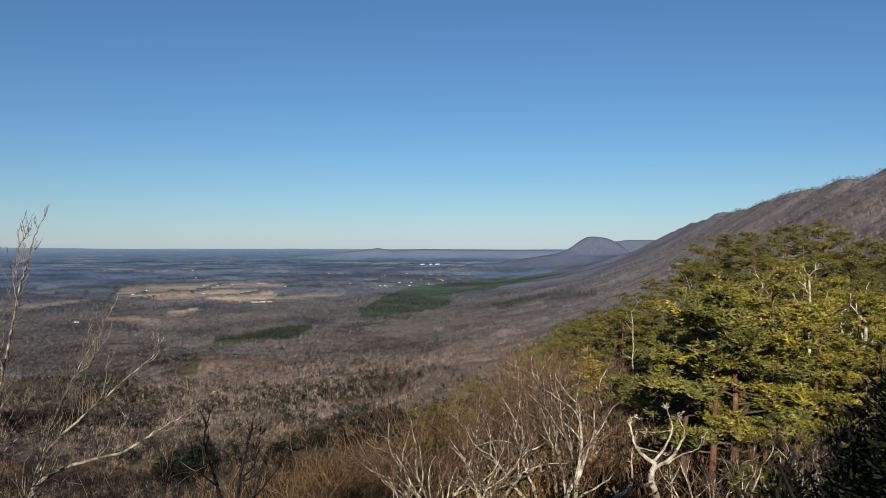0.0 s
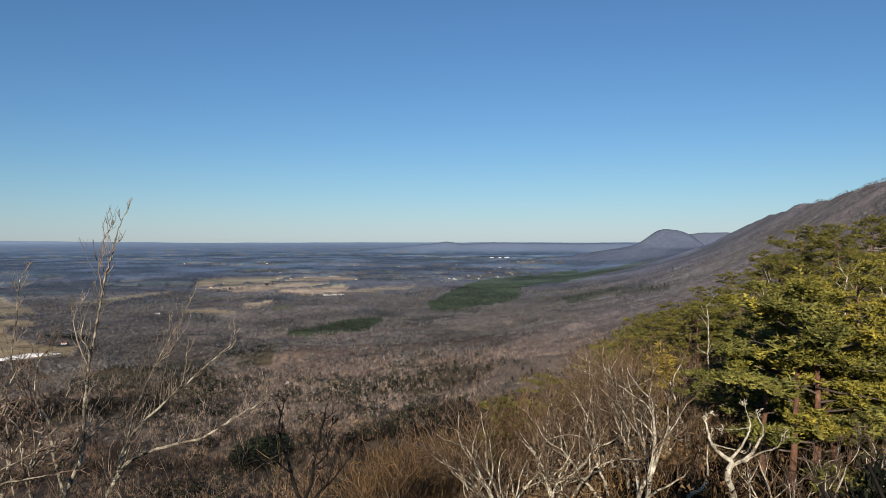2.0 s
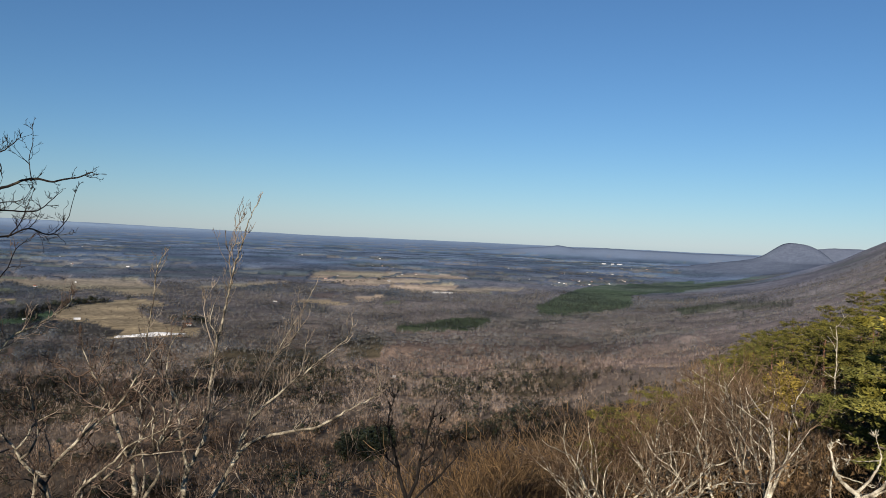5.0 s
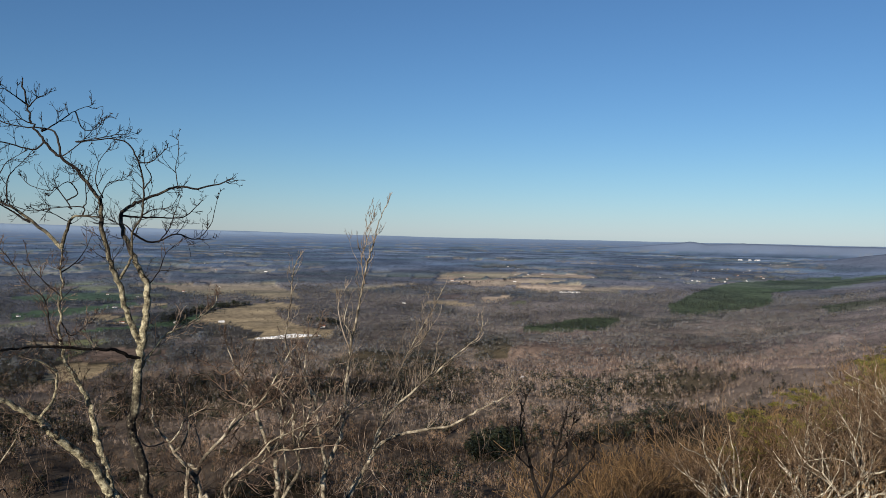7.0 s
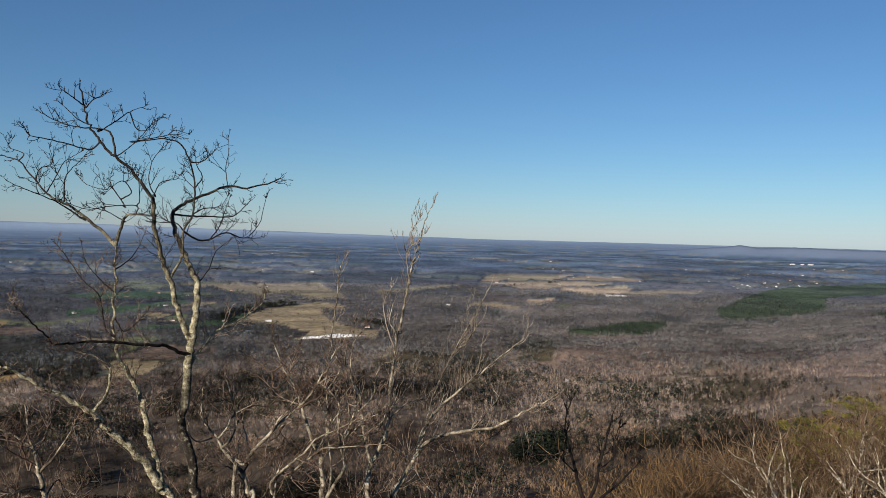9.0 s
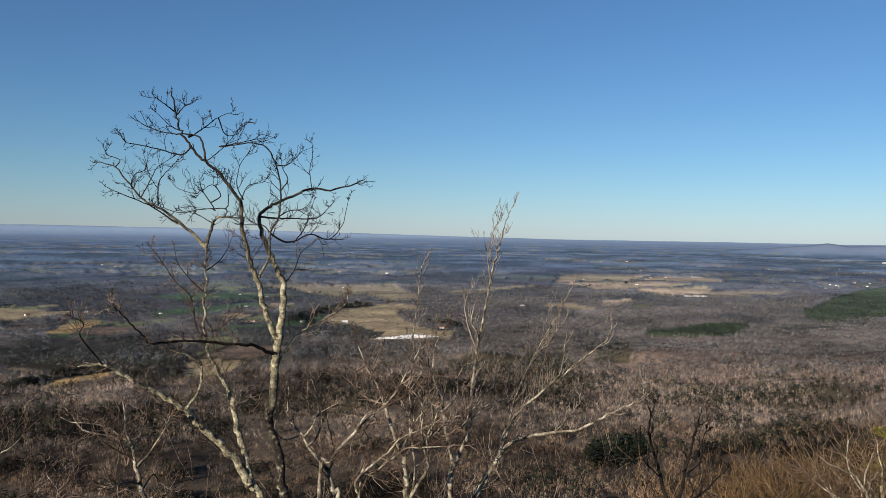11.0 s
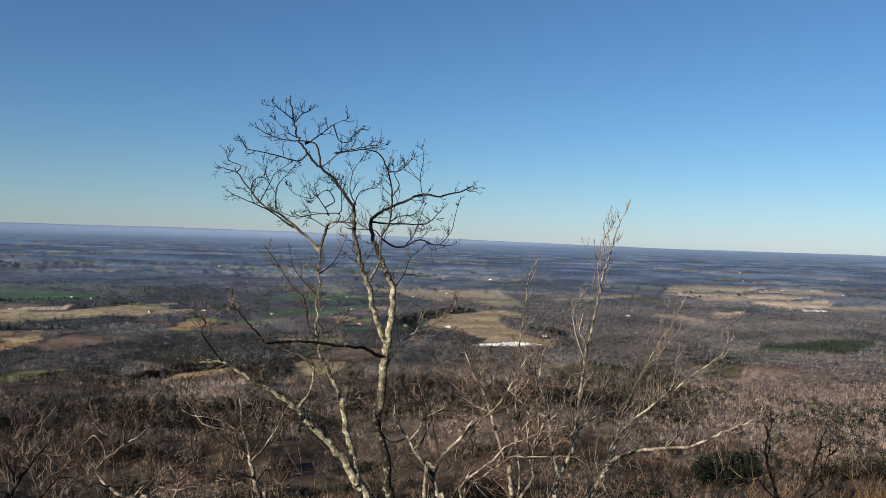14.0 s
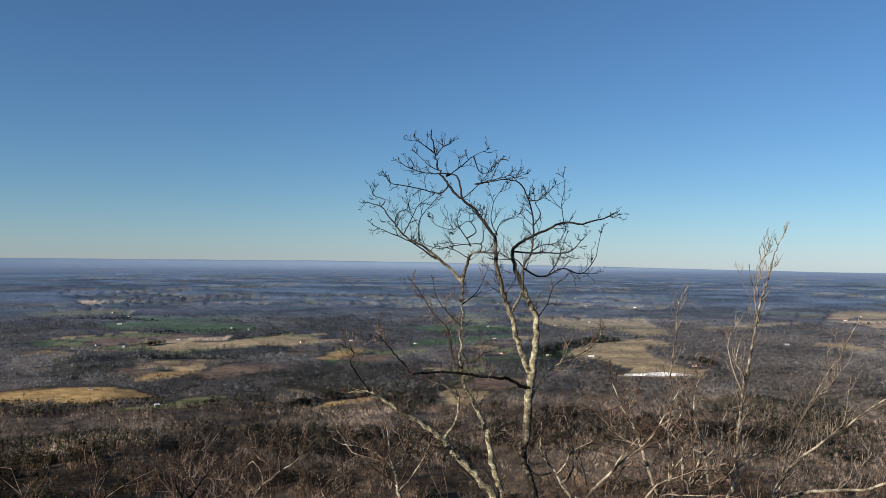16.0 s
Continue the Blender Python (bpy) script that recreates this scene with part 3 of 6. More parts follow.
# ---- far woods ----
def bare_pattern(blades, seed, broad=1.0, slim=False):
    """Triangles of a leafless tree one metre high: a tapered trunk and a crown of fine branches."""
    g = np.random.default_rng(seed)
    tri = []
    w = (0.016 if slim else 0.010) * broad
    ring = [(w * math.cos(a), w * math.sin(a), 0) for a in (0.3, 2.4, 4.5)]
    lean = g.normal(0, 0.05, 2)
    for i in range(3):
        tri.append((ring[i], ring[(i + 1) % 3], (lean[0], lean[1], 0.85 if slim else 0.7)))
    for _ in range(blades):
        a, top = g.uniform(0, 6.283), g.uniform(0.4, 1.0)
        tall = g.uniform(0.2, 0.4) if slim else g.uniform(0.18, 0.36)
        out = (0.2 if slim else 0.31) * math.sqrt(max(1 - ((top - 0.62) / 0.42) ** 2, 0.03)) * g.uniform(0.1, 1.0) ** 0.6
        wide = (g.uniform(0.016, 0.034) if slim else g.uniform(0.03, 0.068)) * broad
        b = np.array([0.8 * out * math.cos(a), 0.8 * out * math.sin(a), top - tall])
        tip = np.array([out * math.cos(a), out * math.sin(a), top])
        turn = g.uniform(0, 6.283)
        side = np.array([math.cos(turn), math.sin(turn), g.uniform(-0.5, 0.5)]) * wide
        tri.append((b - side * 0.5, tip - side, tip + side + np.array([0, 0, g.uniform(-0.06, 0.06)])))
    return np.array(tri)


def crown_pattern(tufts, seed):
    """A leafless tree far off: a trunk and loose sprays of its crown."""
    g = np.random.default_rng(seed)
    tri = [((-0.025, 0, 0), (0.025, 0, 0), (0, 0, 0.6))]
    for _ in range(tufts):
        a, h = g.uniform(0, 6.283), g.uniform(0.45, 0.95)
        rad = 0.32 * math.sqrt(max(1 - ((h - 0.65) / 0.4) ** 2, 0.05)) * g.uniform(0.3, 1)
        c = np.array([rad * math.cos(a), rad * math.sin(a), h])
        d = g.normal(0, 1, (3, 3)) * np.array([0.075, 0.075, 0.10])
        tri.append(tuple(c + d[i] for i in range(3)))
    return np.array(tri)


def pine_pattern(tufts, seed):
    g = np.random.default_rng(seed)
    tri = [((-0.02, 0, 0), (0.02, 0, 0), (0, 0, 0.9)), ((0, -0.02, 0), (0, 0.02, 0), (0, 0, 0.9))]
    for _ in range(tufts):
        a, h = g.uniform(0, 6.283), g.uniform(0.25, 0.98) ** 0.8
        rad = 0.25 * (1.05 - h) + 0.03
        c = np.array([rad * 0.7 * math.cos(a), rad * 0.7 * math.sin(a), h])
        d = g.normal(0, 1, (3, 3)) * np.array([0.09, 0.09, 0.045])
        tri.append(tuple(c + d[i] for i in range(3)))
    return np.array(tri)


def scatter(name, label, patterns, x, y, size, material, wide=1.0, round_off=1.0):
    """Many trees of a wood in one mesh."""
    z = height(x, y)
    X, Y, Z, k = squeeze(x, y, z)
    out, own, facing = [], [], []
    which = rng.integers(0, len(patterns), len(x))
    turn = rng.uniform(0, 6.283, len(x))
    for n, pat in enumerate(patterns):
        s = which == n
        pat = pat.copy()
        soft = (pat - np.array([0, 0, 0.5])) * np.array([1.0, 1.0, 0.9]) + np.array([0, 0, 0.12])
        soft /= np.linalg.norm(soft, axis=-1, keepdims=True)
        flat = np.cross(pat[:, 1] - pat[:, 0], pat[:, 2] - pat[:, 0])
        turned = (flat * soft.mean(1)).sum(1) < 0
        flat = flat / (np.linalg.norm(flat, axis=1, keepdims=True) + 1e-12) * np.where(turned, -1, 1)[:, None]
        soft = soft * round_off + flat[:, None] * (1 - round_off)
        soft /= np.linalg.norm(soft, axis=-1, keepdims=True)
        pat[turned], soft[turned] = pat[turned][:, ::-1], soft[turned][:, ::-1]
        own.append(np.repeat(np.clip(rng.normal(0.5, 0.14, s.sum()) + 1.1 * (vnoise(x[s] / 18, y[s] / 26, 98) - 0.5) + 0.9 * (patches(x[s], y[s]) - 0.5), 0, 1), pat.shape[0] * 3))
        c, d = np.cos(turn[s])[:, None, None], np.sin(turn[s])[:, None, None]
        h = (size[s] * k[s])[:, None, None]
        px, py, pz = pat[None, ..., 0] * wide, pat[None, ..., 1] * wide, pat[None, ..., 2]
        out.append(np.stack([X[s][:, None, None] + h * (px * c - py * d), Y[s][:, None, None] + h * (px * d + py * c), Z[s][:, None, None] + h * pz - 0.2], -1).reshape(-1, 3))
        nx, ny = soft[None, ..., 0] * c - soft[None, ..., 1] * d, soft[None, ..., 0] * d + soft[None, ..., 1] * c
        facing.append(np.stack([nx, ny, np.broadcast_to(soft[None, ..., 2], nx.shape)], -1).reshape(-1, 3))
    v = np.concatenate(out)
    ob = new(name, mesh_from(name, v, np.arange(len(v)).reshape(-1, 3), material))
    ob.data.attributes.new("tree", "FLOAT", "POINT").data.foreach_set("value", np.concatenate(own).astype(np.float32))
    ob.data.polygons.foreach_set("use_smooth", np.ones(len(ob.data.polygons), bool))
    ob.data.attributes.new("custom_normal", "FLOAT_VECTOR", "POINT").data.foreach_set("vector", np.concatenate(facing).astype(np.float32).ravel())
    ob.data.update()
    tagged(ob, label, "woods", kind="stuff")
    return ob


def sow(count, r0, r1, power=2.0, a0=-60, a1=60):
    a = np.radians(rng.uniform(a0, a1, count))
    r = (rng.uniform(r0 ** power, r1 ** power, count)) ** (1 / power)
    return r * np.sin(a), r * np.cos(a)


def plant_woods():
    bare = [bare_pattern(14, s) for s in range(10)]
    slim = [bare_pattern(11, s + 90, slim=True) for s in range(8)]
    thin = [bare_pattern(7, s + 20, 2.6) for s in range(8)]
    pines = [pine_pattern(26, s + 40) for s in range(4)]
    small = [pine_pattern(9, s + 60) for s in range(4)]
    x, y = sow(72000, 720, 1600, 1.6)
    near = sow(5000, 260, 700, 1.7)
    x, y = np.concatenate([x, near[0]]), np.concatenate([y, near[1]])
    clump = fbm(x / 22, y / 22, 91) + 0.3 * (rng.random(len(x)) - 0.5) > 0.40
    x, y = x[clump], y[clump]
    scale = np.where(along(x, y, 33)[1] < 250, 0.6, 1.0) * (0.75 + 0.6 * vnoise(x / 90, y / 90, 93))
    scale = scale * np.where(cover(x, y) == 7, 1.25, 1.0)
    k = cover(x, y)
    s = np.isin(k, (0, 7)) | ((k == 8) & (rng.random(len(x)) < 0.85))
    close = np.hypot(x, y) < 1020 + 260 * (fbm(x / 120, y / 120, 94) - 0.5)
    tall = rng.uniform(7, 14, len(x)) * scale
    scatter("bare_forest", "leafless brown forest at the foot of the overlook", bare, x[s & close], y[s & close], tall[s & close], NEAR_BARE, 1.0, 1.0)
    s = s & ~close & (k != 7)
    scatter("bare_forest", "leafless grey-brown forest on the lower slopes", bare, x[s], y[s], tall[s], FAR_BARE, 1.0, 1.0)
    s = (k == 7) & ~close
    scatter("bare_forest", "stand of slim leafless trees with pale pinkish stems", slim, x[s], y[s], tall[s], PINK_WOODS, 1.0, 0.9)
    s = (k == 6) | ((k == 8) & (rng.random(len(x)) < np.where(x < 60, 0.34, 0.28))) | ((k == 0) & (rng.random(len(x)) < np.where(vnoise(x / 45, y / 45, 92) > 0.62, 0.3, 0.025)))
    scatter("evergreen_grove", "dark green pines among bare woods", pines, x[s], y[s], rng.uniform(8, 14, s.sum()) * scale[s], FAR_PINE, 1.45)
    x, y = sow(110000, 1500, 4000, 1.3)
    clump = fbm(x / 34, y / 34, 97) + 0.3 * (rng.random(len(x)) - 0.5) > 0.40
    x, y = x[clump], y[clump]
    k = cover(x, y)
    scale = np.where(along(x, y, 33)[1] < 250, 0.65, 1.0) * (0.7 + 0.6 * vnoise(x / 90, y / 90, 93))
    s = np.isin(k, (0, 7)) | ((k == 8) & (rng.random(len(x)) < 0.5))
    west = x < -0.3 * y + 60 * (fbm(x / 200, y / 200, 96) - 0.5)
    for side, label, bark in ((s & ~west, "leafless grey-brown woods on the valley floor", GREY_WOODS), (s & west, "leafless woods between the valley farms, blue-grey with haze in the colour", HAZED_WOODS)):
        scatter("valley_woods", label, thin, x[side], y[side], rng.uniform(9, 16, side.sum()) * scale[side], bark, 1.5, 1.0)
    s = (k == 6) | ((k == 8) & (rng.random(len(x)) < 0.4))
    scatter("pine_plantation", "dark green planted pines on the valley floor", small, x[s], y[s], rng.uniform(9, 14, s.sum()), PLANTED, 1.6)
    s = np.isin(k, (1, 2, 3, 4, 5, 9)) & (rng.random(len(x)) < 0.04)
    scatter("field_trees", "scattered dark trees and bushes in the fields", small, x[s], y[s], rng.uniform(6, 12, s.sum()), FAR_PINE, 2.0)
    x, y = sow(34000, 2200, 7500, 1.2, 30, 56)
    s = (along(x, y, 33)[1] < 420) & (np.hypot(x, y) > 2600 + 1400 * rng.random(len(x)))
    x, y = x[s], y[s]
    ridge = [bare_pattern(4, s + 70, 1.5) for s in range(6)]
    scatter("mountain_woods", "leafless woods covering the long mountain side", ridge, x, y, rng.uniform(4, 7, len(x)), MOUNTAIN_WOODS, 1.8, 0.8)
    x, y = sow(90000, 3900, 12000, 0.8)
    k = cover(x, y)
    clump = np.isin(k, (0, 7, 8)) & (along(x, y, 33)[1] > 500) & (height(x, y) < VALLEY + 40) & (fbm(x / 240, y / 240, 99) + 0.25 * (rng.random(len(x)) - 0.5) > 0.44)
    x, y = x[clump], y[clump]
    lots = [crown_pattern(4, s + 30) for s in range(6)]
    scatter("far_woodlots", "woodlots scattered over the far plain, slate-blue with haze in the colour", lots, x, y, rng.uniform(10, 20, len(x)), HAZED_LOTS, 3.0)


plant_woods()


# ---- near trees ----
class Sticks:
    """Collects tapered round branches and returns them as one mesh."""

    def __init__(self):
        self.v, self.f, self.n = [], [], 0

    def tube(self, pts, r0, r1, sides=6, power=1.0):
        pts = np.asarray(pts, float)
        m = len(pts)
        d = np.gradient(pts, axis=0)
        d /= np.linalg.norm(d, axis=1)[:, None] + 1e-9
        ref = np.array([0.31, 0.85, 0.42])
        a = np.cross(d, ref)
        a /= np.linalg.norm(a, axis=1)[:, None] + 1e-9
        b = np.cross(d, a)
        rad = r0 + (r1 - r0) * np.linspace(0, 1, m) ** power
        ang = np.arange(sides) * 2 * math.pi / sides
        ring = pts[:, None] + rad[:, None, None] * (a[:, None] * np.cos(ang)[None, :, None] + b[:, None] * np.sin(ang)[None, :, None])
        self.v.append(ring.reshape(-1, 3))
        i = (np.arange(m * sides).reshape(m, sides)) + self.n
        j = np.roll(i, -1, axis=1)
        self.f.append(np.stack([i[:-1], j[:-1], j[1:], i[1:]], -1).reshape(-1, 4))
        self.n += m * sides

    def mesh(self, name, material):
        me = mesh_from(name, np.concatenate(self.v), np.concatenate(self.f), material)
        me.polygons.foreach_set("use_smooth", np.ones(len(me.polygons), bool))
        return me


def part(name, me, parent, label=""):
    ob = new(name, me)
    ob.parent = parent
    return tagged(ob, label)


def curve_through(pts, steps=5, wobble=0.0, g=None):
    """A smooth line through the given points."""
    p = np.asarray(pts, float)
    q = np.concatenate([[2 * p[0] - p[1]], p, [2 * p[-1] - p[-2]]])
    out = []
    for i in range(1, len(q) - 2):
        for s in np.linspace(0, 1, steps, endpoint=False):
            a, b, c, d = q[i - 1], q[i], q[i + 1], q[i + 2]
            out.append(0.5 * (2 * b + (c - a) * s + (2 * a - 5 * b + 4 * c - d) * s * s + (3 * b - a - 3 * c + d) * s ** 3))
    out.append(p[-1])
    out = np.array(out)
    if wobble and g is not None:
        out[1:-1] += g.normal(0, wobble, (len(out) - 2, 3))
    return out


def sprig(sticks, g, start, way, length, radius, depth, up=0.25, bend=0.35, kids=5, sides=3, n=5):
    """A twig that bends upwards and forks."""
    pts, d = [np.array(start, float)], np.array(way, float)
    d /= np.linalg.norm(d)
    for _ in range(n):
        d = d + g.normal(0, bend * 0.5, 3) + np.array([0, 0, up * 0.35])
        d /= np.linalg.norm(d)
        pts.append(pts[-1] + d * length / n)
    sticks.tube(pts, radius, max(radius * (0.35 if depth else 0.6), 0.002), sides)
    if depth > 0:
        for k in range(kids):
            i = g.integers(1, n + 1)
            side = np.cross(d, g.normal(0, 1, 3))
            side /= np.linalg.norm(side) + 1e-9
            w = (pts[i] - pts[i - 1]) / np.linalg.norm(pts[i] - pts[i - 1])
            sprig(sticks, g, pts[i], w * 0.75 + side * g.uniform(0.5, 1.0), length * g.uniform(0.3, 0.6), radius * 0.66, depth - 1, up, bend, max(kids - 1, 2), sides, n if depth > 1 else 3)


def limbed_tree(name, az, away, base_drop, limbs, bark, twig, label, twigs_from=0.35, density=7.0, reach=0.5, seed=1, up=0.3, thick=0.005, depth=2, category="tree", thin=0.62, dark=(), kids=5, bend=0.35, low=None, side_limbs=0.0, foot_bark=None, taper=0.75, stout=()):
    """A tree from its main limbs: base and tip radius, depth of the tip, then places across and above the overlook's ground."""
    g = np.random.default_rng(seed)
    f, rt = heading(az, 0), Vector((math.cos(radians(az)), -math.sin(radians(az)), 0))
    root = f * away
    x0, z0 = limbs[0][3]
    foot = root + rt * x0
    ground = float(height(np.array([foot.x]), np.array([foot.y]))[0])
    tree = new(name)
    base = Vector((foot.x, foot.y, min(ground, z0 - 0.3)))
    tree.location = base
    tagged(tree, label, category)
    lines, all_twigs = [], []
    for n, (r0, r1, deep, *pts) in enumerate(limbs):
        line = []
        start_deep = 0.0
        if n:
            p0 = np.array(pts[0])
            best = min(((np.hypot(*(np.array(q[:2]) - p0)), tuple(q)) for l in lines for q in l))
            start_deep = best[1][2]
            if 0.02 < best[0] < 0.4:
                line.append(best[1])
            elif best[0] >= 0.4:
                line.append((pts[0][0], base.z - 0.15, start_deep))
        for i, (px, pz) in enumerate(pts):
            s = i / (len(pts) - 1)
            line.append((px, pz, start_deep + deep * s * s ** 0.3))
        if n == 0:
            line.insert(0, (pts[0][0], base.z - 0.15, 0.0))
        smooth = curve_through(line, 5)
        lines.append([tuple(q) for q in smooth])
        world_pts = np.array([root + rt * q[0] * (1 + q[2] / away) + f * q[2] + Vector((0, 0, EYE_HEIGHT + (q[1] - EYE_HEIGHT) * (1 + q[2] / away))) - base for q in smooth])
        world_pts[1:-1] += g.normal(0, min(r0 * 0.12, 0.008), (len(world_pts) - 2, 3))
        st = Sticks()
        st.tube(world_pts, r0 * thin, min(r1, 1 if n in stout or not n else 0.012) * thin, 9 if r0 > 0.03 else 6, 1.25 if n in stout else taper if n else 1.0)
        part("trunk" if n == 0 else "limb", st.mesh("trunk" if n == 0 else "limb", BARK_DARK if n in dark else twig if r0 < 0.022 else (foot_bark or bark) if n == 0 else bark), tree)
        tw = Sticks()
        seg = np.linalg.norm(np.diff(world_pts, axis=0), axis=1)
        run = np.concatenate([[0], np.cumsum(seg)])
        if n == 0:
            continue
        count = max(3, int(run[-1] * density * (2.4 if low and world_pts[:, 2].mean() + base.z < 1.0 else 1.0)))
        for s in np.append(g.uniform(twigs_from, 1.0, count), [1.0, 1.0]):
            i = min(np.searchsorted(run, s * run[-1]), len(run) - 1)
            i = max(i, 1)
            w = (world_pts[i] - world_pts[i - 1])
            w /= np.linalg.norm(w) + 1e-9
            side = np.cross(w, g.normal(0, 1, 3))
            side /= np.linalg.norm(side) + 1e-9
            go = w * 0.7 + side * (0.8 if s < 1 else 0.2)
            sprig(tw, g, world_pts[i], go, reach * g.uniform(0.35, 1.0) * (1.2 - 0.7 * s) * (0.5 if s == 1 else 1), thick * g.uniform(0.7, 1.2), depth, up, bend, kids)
        for _ in range(int(round(run[-1] * side_limbs))):
            i = int(g.integers(len(run) // 4, max(3 * len(run) // 4, len(run) // 4 + 1)))
            d = world_pts[i] - world_pts[i - 1]
            d = d / (np.linalg.norm(d) + 1e-9) * 0.6 + (np.array(rt) * g.normal(0, 1) + np.array(f) * g.normal(0, 0.5)) * 0.75
            bough, length = [world_pts[i]], g.uniform(0.4, 0.8)
            for _ in range(8):
                d = d / np.linalg.norm(d) + g.normal(0, 0.26, 3) + np.array([0, 0, 0.12])
                bough.append(bough[-1] + d / np.linalg.norm(d) * length / 8)
            st, thickest = Sticks(), min(0.55 * r0 * thin, g.uniform(0.009, 0.016))
            st.tube(bough, thickest, 0.004, 6)
            part("limb", st.mesh("limb", bark if g.random() < 0.6 else twig), tree)
            for k in range(1, 9):
                sprig(tw, g, bough[k], d + g.normal(0, 0.7, 3), reach * g.uniform(0.25, 0.6), thick * g.uniform(0.7, 1.1), min(k % 3, 1), up, bend, 3)
        if tw.n:
            all_twigs.append((low is not None and world_pts[:, 2].mean() + base.z < 1.3, tw))
    # Upper twigs keep the darker bark, a silhouette against the sky put in colour.
    for below in (False, True):
        tw = Sticks()
        for lower, q in all_twigs:
            if lower == below:
                tw.f += [f + tw.n for f in q.f]
                tw.v += q.v
                tw.n += q.n
        if tw.n:
            tagged(part("crown", tw.mesh("crown", low if below else twig), tree), kind="stuff")
    return tree


def limb(tree, thick, tip, deep, *points):
    tree.append((thick, tip, deep, *points))


MAIN_LIMBS = []
limb(MAIN_LIMBS, 0.094, 0.072, 0, (0.2, -1.82), (0.17, -1.45), (0.12, -1.21), (0.1, -0.92), (-0.02, -0.6), (0.03, -0.28), (0.04, 0.04), (0.06, 0.23), (0.09, 0.42))
limb(MAIN_LIMBS, 0.07, 0.03, 0.3, (0.09, 0.42), (0.12, 0.7), (0.13, 0.96), (0.06, 1.08), (-0.01, 1.27), (-0.11, 1.52), (-0.14, 1.71), (-0.05, 1.81), (0.1, 1.9), (0.41, 2.03), (0.68, 2.03), (0.99, 2.15))
limb(MAIN_LIMBS, 0.065, 0.012, -0.2, (0.06, 0.36), (0.01, 0.45), (-0.08, 0.7), (-0.13, 0.93), (-0.2, 1.11), (-0.28, 1.36), (-0.33, 1.61), (-0.34, 1.86), (-0.41, 1.96), (-0.57, 2.16), (-0.72, 2.3), (-0.87, 2.46), (-0.98, 2.62), (-1.03, 2.8), (-1.08, 3.05))
limb(MAIN_LIMBS, 0.03, 0.009, -0.5, (-0.14, 1.05), (-0.07, 1.19), (-0.03, 1.3), (-0.03, 1.53), (0.07, 1.72), (0.08, 2), (0.03, 2.28), (-0.08, 2.48), (-0.28, 2.52), (-0.52, 2.47))
limb(MAIN_LIMBS, 0.09, 0.05, 0.1, (0.03, -1.75), (-0.07, -1.46), (-0.2, -1.23), (-0.28, -0.91), (-0.36, -0.65), (-0.41, -0.37), (-0.46, -0.21), (-0.56, -0.01), (-0.66, 0.16), (-0.7, 0.36), (-0.73, 0.67), (-0.71, 0.98), (-0.71, 1.36))
limb(MAIN_LIMBS, 0.035, 0.008, 0.5, (-0.71, 1.36), (-0.81, 1.48), (-1, 1.64), (-1.18, 1.78), (-1.36, 1.87), (-1.49, 2.02), (-1.65, 2.21), (-1.82, 2.26))
limb(MAIN_LIMBS, 0.035, 0.012, -0.4, (-0.71, 1.36), (-0.67, 1.53), (-0.62, 1.67), (-0.51, 1.7), (-0.36, 1.69))
limb(MAIN_LIMBS, 0.092, 0.013, -0.6, (-0.2, -1.29), (-0.29, -1.13), (-0.42, -0.94), (-0.6, -0.74), (-0.79, -0.55), (-0.94, -0.39), (-1.09, -0.29), (-1.31, -0.16), (-1.51, -0.04), (-1.75, 0.09), (-2.01, 0.08))
limb(MAIN_LIMBS, 0.018, 0.006, -0.6, (-1.75, 0.09), (-1.87, 0.24), (-1.99, 0.43), (-1.95, 0.54), (-2.08, 0.62))
limb(MAIN_LIMBS, 0.028, 0.01, -0.2, (-0.91, -0.42), (-0.77, -0.2), (-0.74, 0.05), (-0.79, 0.11), (-0.92, 0.2), (-1.1, 0.27))
limb(MAIN_LIMBS, 0.042, 0.005, -1.2, (0.08, 0.18), (-0.03, 0.2), (-0.19, 0.28), (-0.37, 0.29), (-0.68, 0.33), (-0.98, 0.34), (-1.27, 0.32), (-1.37, 0.42), (-1.52, 0.58), (-1.63, 0.7), (-1.7, 0.81))
limb(MAIN_LIMBS, 0.028, 0.008, 0.6, (0.05, 0.04), (0.19, 0.26), (0.31, 0.42), (0.5, 0.51), (0.66, 0.61), (0.82, 0.74), (0.85, 0.85))
limb(MAIN_LIMBS, 0.02, 0.006, 0.4, (-0.71, 0.39), (-0.8, 0.48), (-0.84, 0.73), (-0.88, 0.86), (-1.02, 0.98), (-1.16, 1.2), (-1.28, 1.36))
limb(MAIN_LIMBS, 0.02, 0.006, 0.3, (-0.72, 2.3), (-0.77, 2.54), (-0.89, 2.59), (-1.13, 2.6), (-1.36, 2.67), (-1.45, 2.75))
limb(MAIN_LIMBS, 0.016, 0.005, -0.3, (-0.97, 2.37), (-1.18, 2.41), (-1.42, 2.46), (-1.54, 2.48), (-1.6, 2.57))
limb(MAIN_LIMBS, 0.018, 0.005, 0.4, (-0.89, 2.56), (-0.74, 2.67), (-0.59, 2.79), (-0.44, 2.86))
limb(MAIN_LIMBS, 0.018, 0.005, -0.4, (-1.03, 1.64), (-1.24, 1.78), (-1.36, 1.84), (-1.59, 1.93), (-1.74, 2))
limb(MAIN_LIMBS, 0.02, 0.006, 0.7, (-0.14, 1.71), (0.07, 1.7), (0.23, 1.7), (0.48, 1.71), (0.61, 1.82), (0.67, 1.89))
limb(MAIN_LIMBS, 0.02, 0.005, 0.9, (-0.03, 1.53), (0.17, 1.43), (0.42, 1.53), (0.61, 1.47), (0.77, 1.63), (0.84, 1.92))
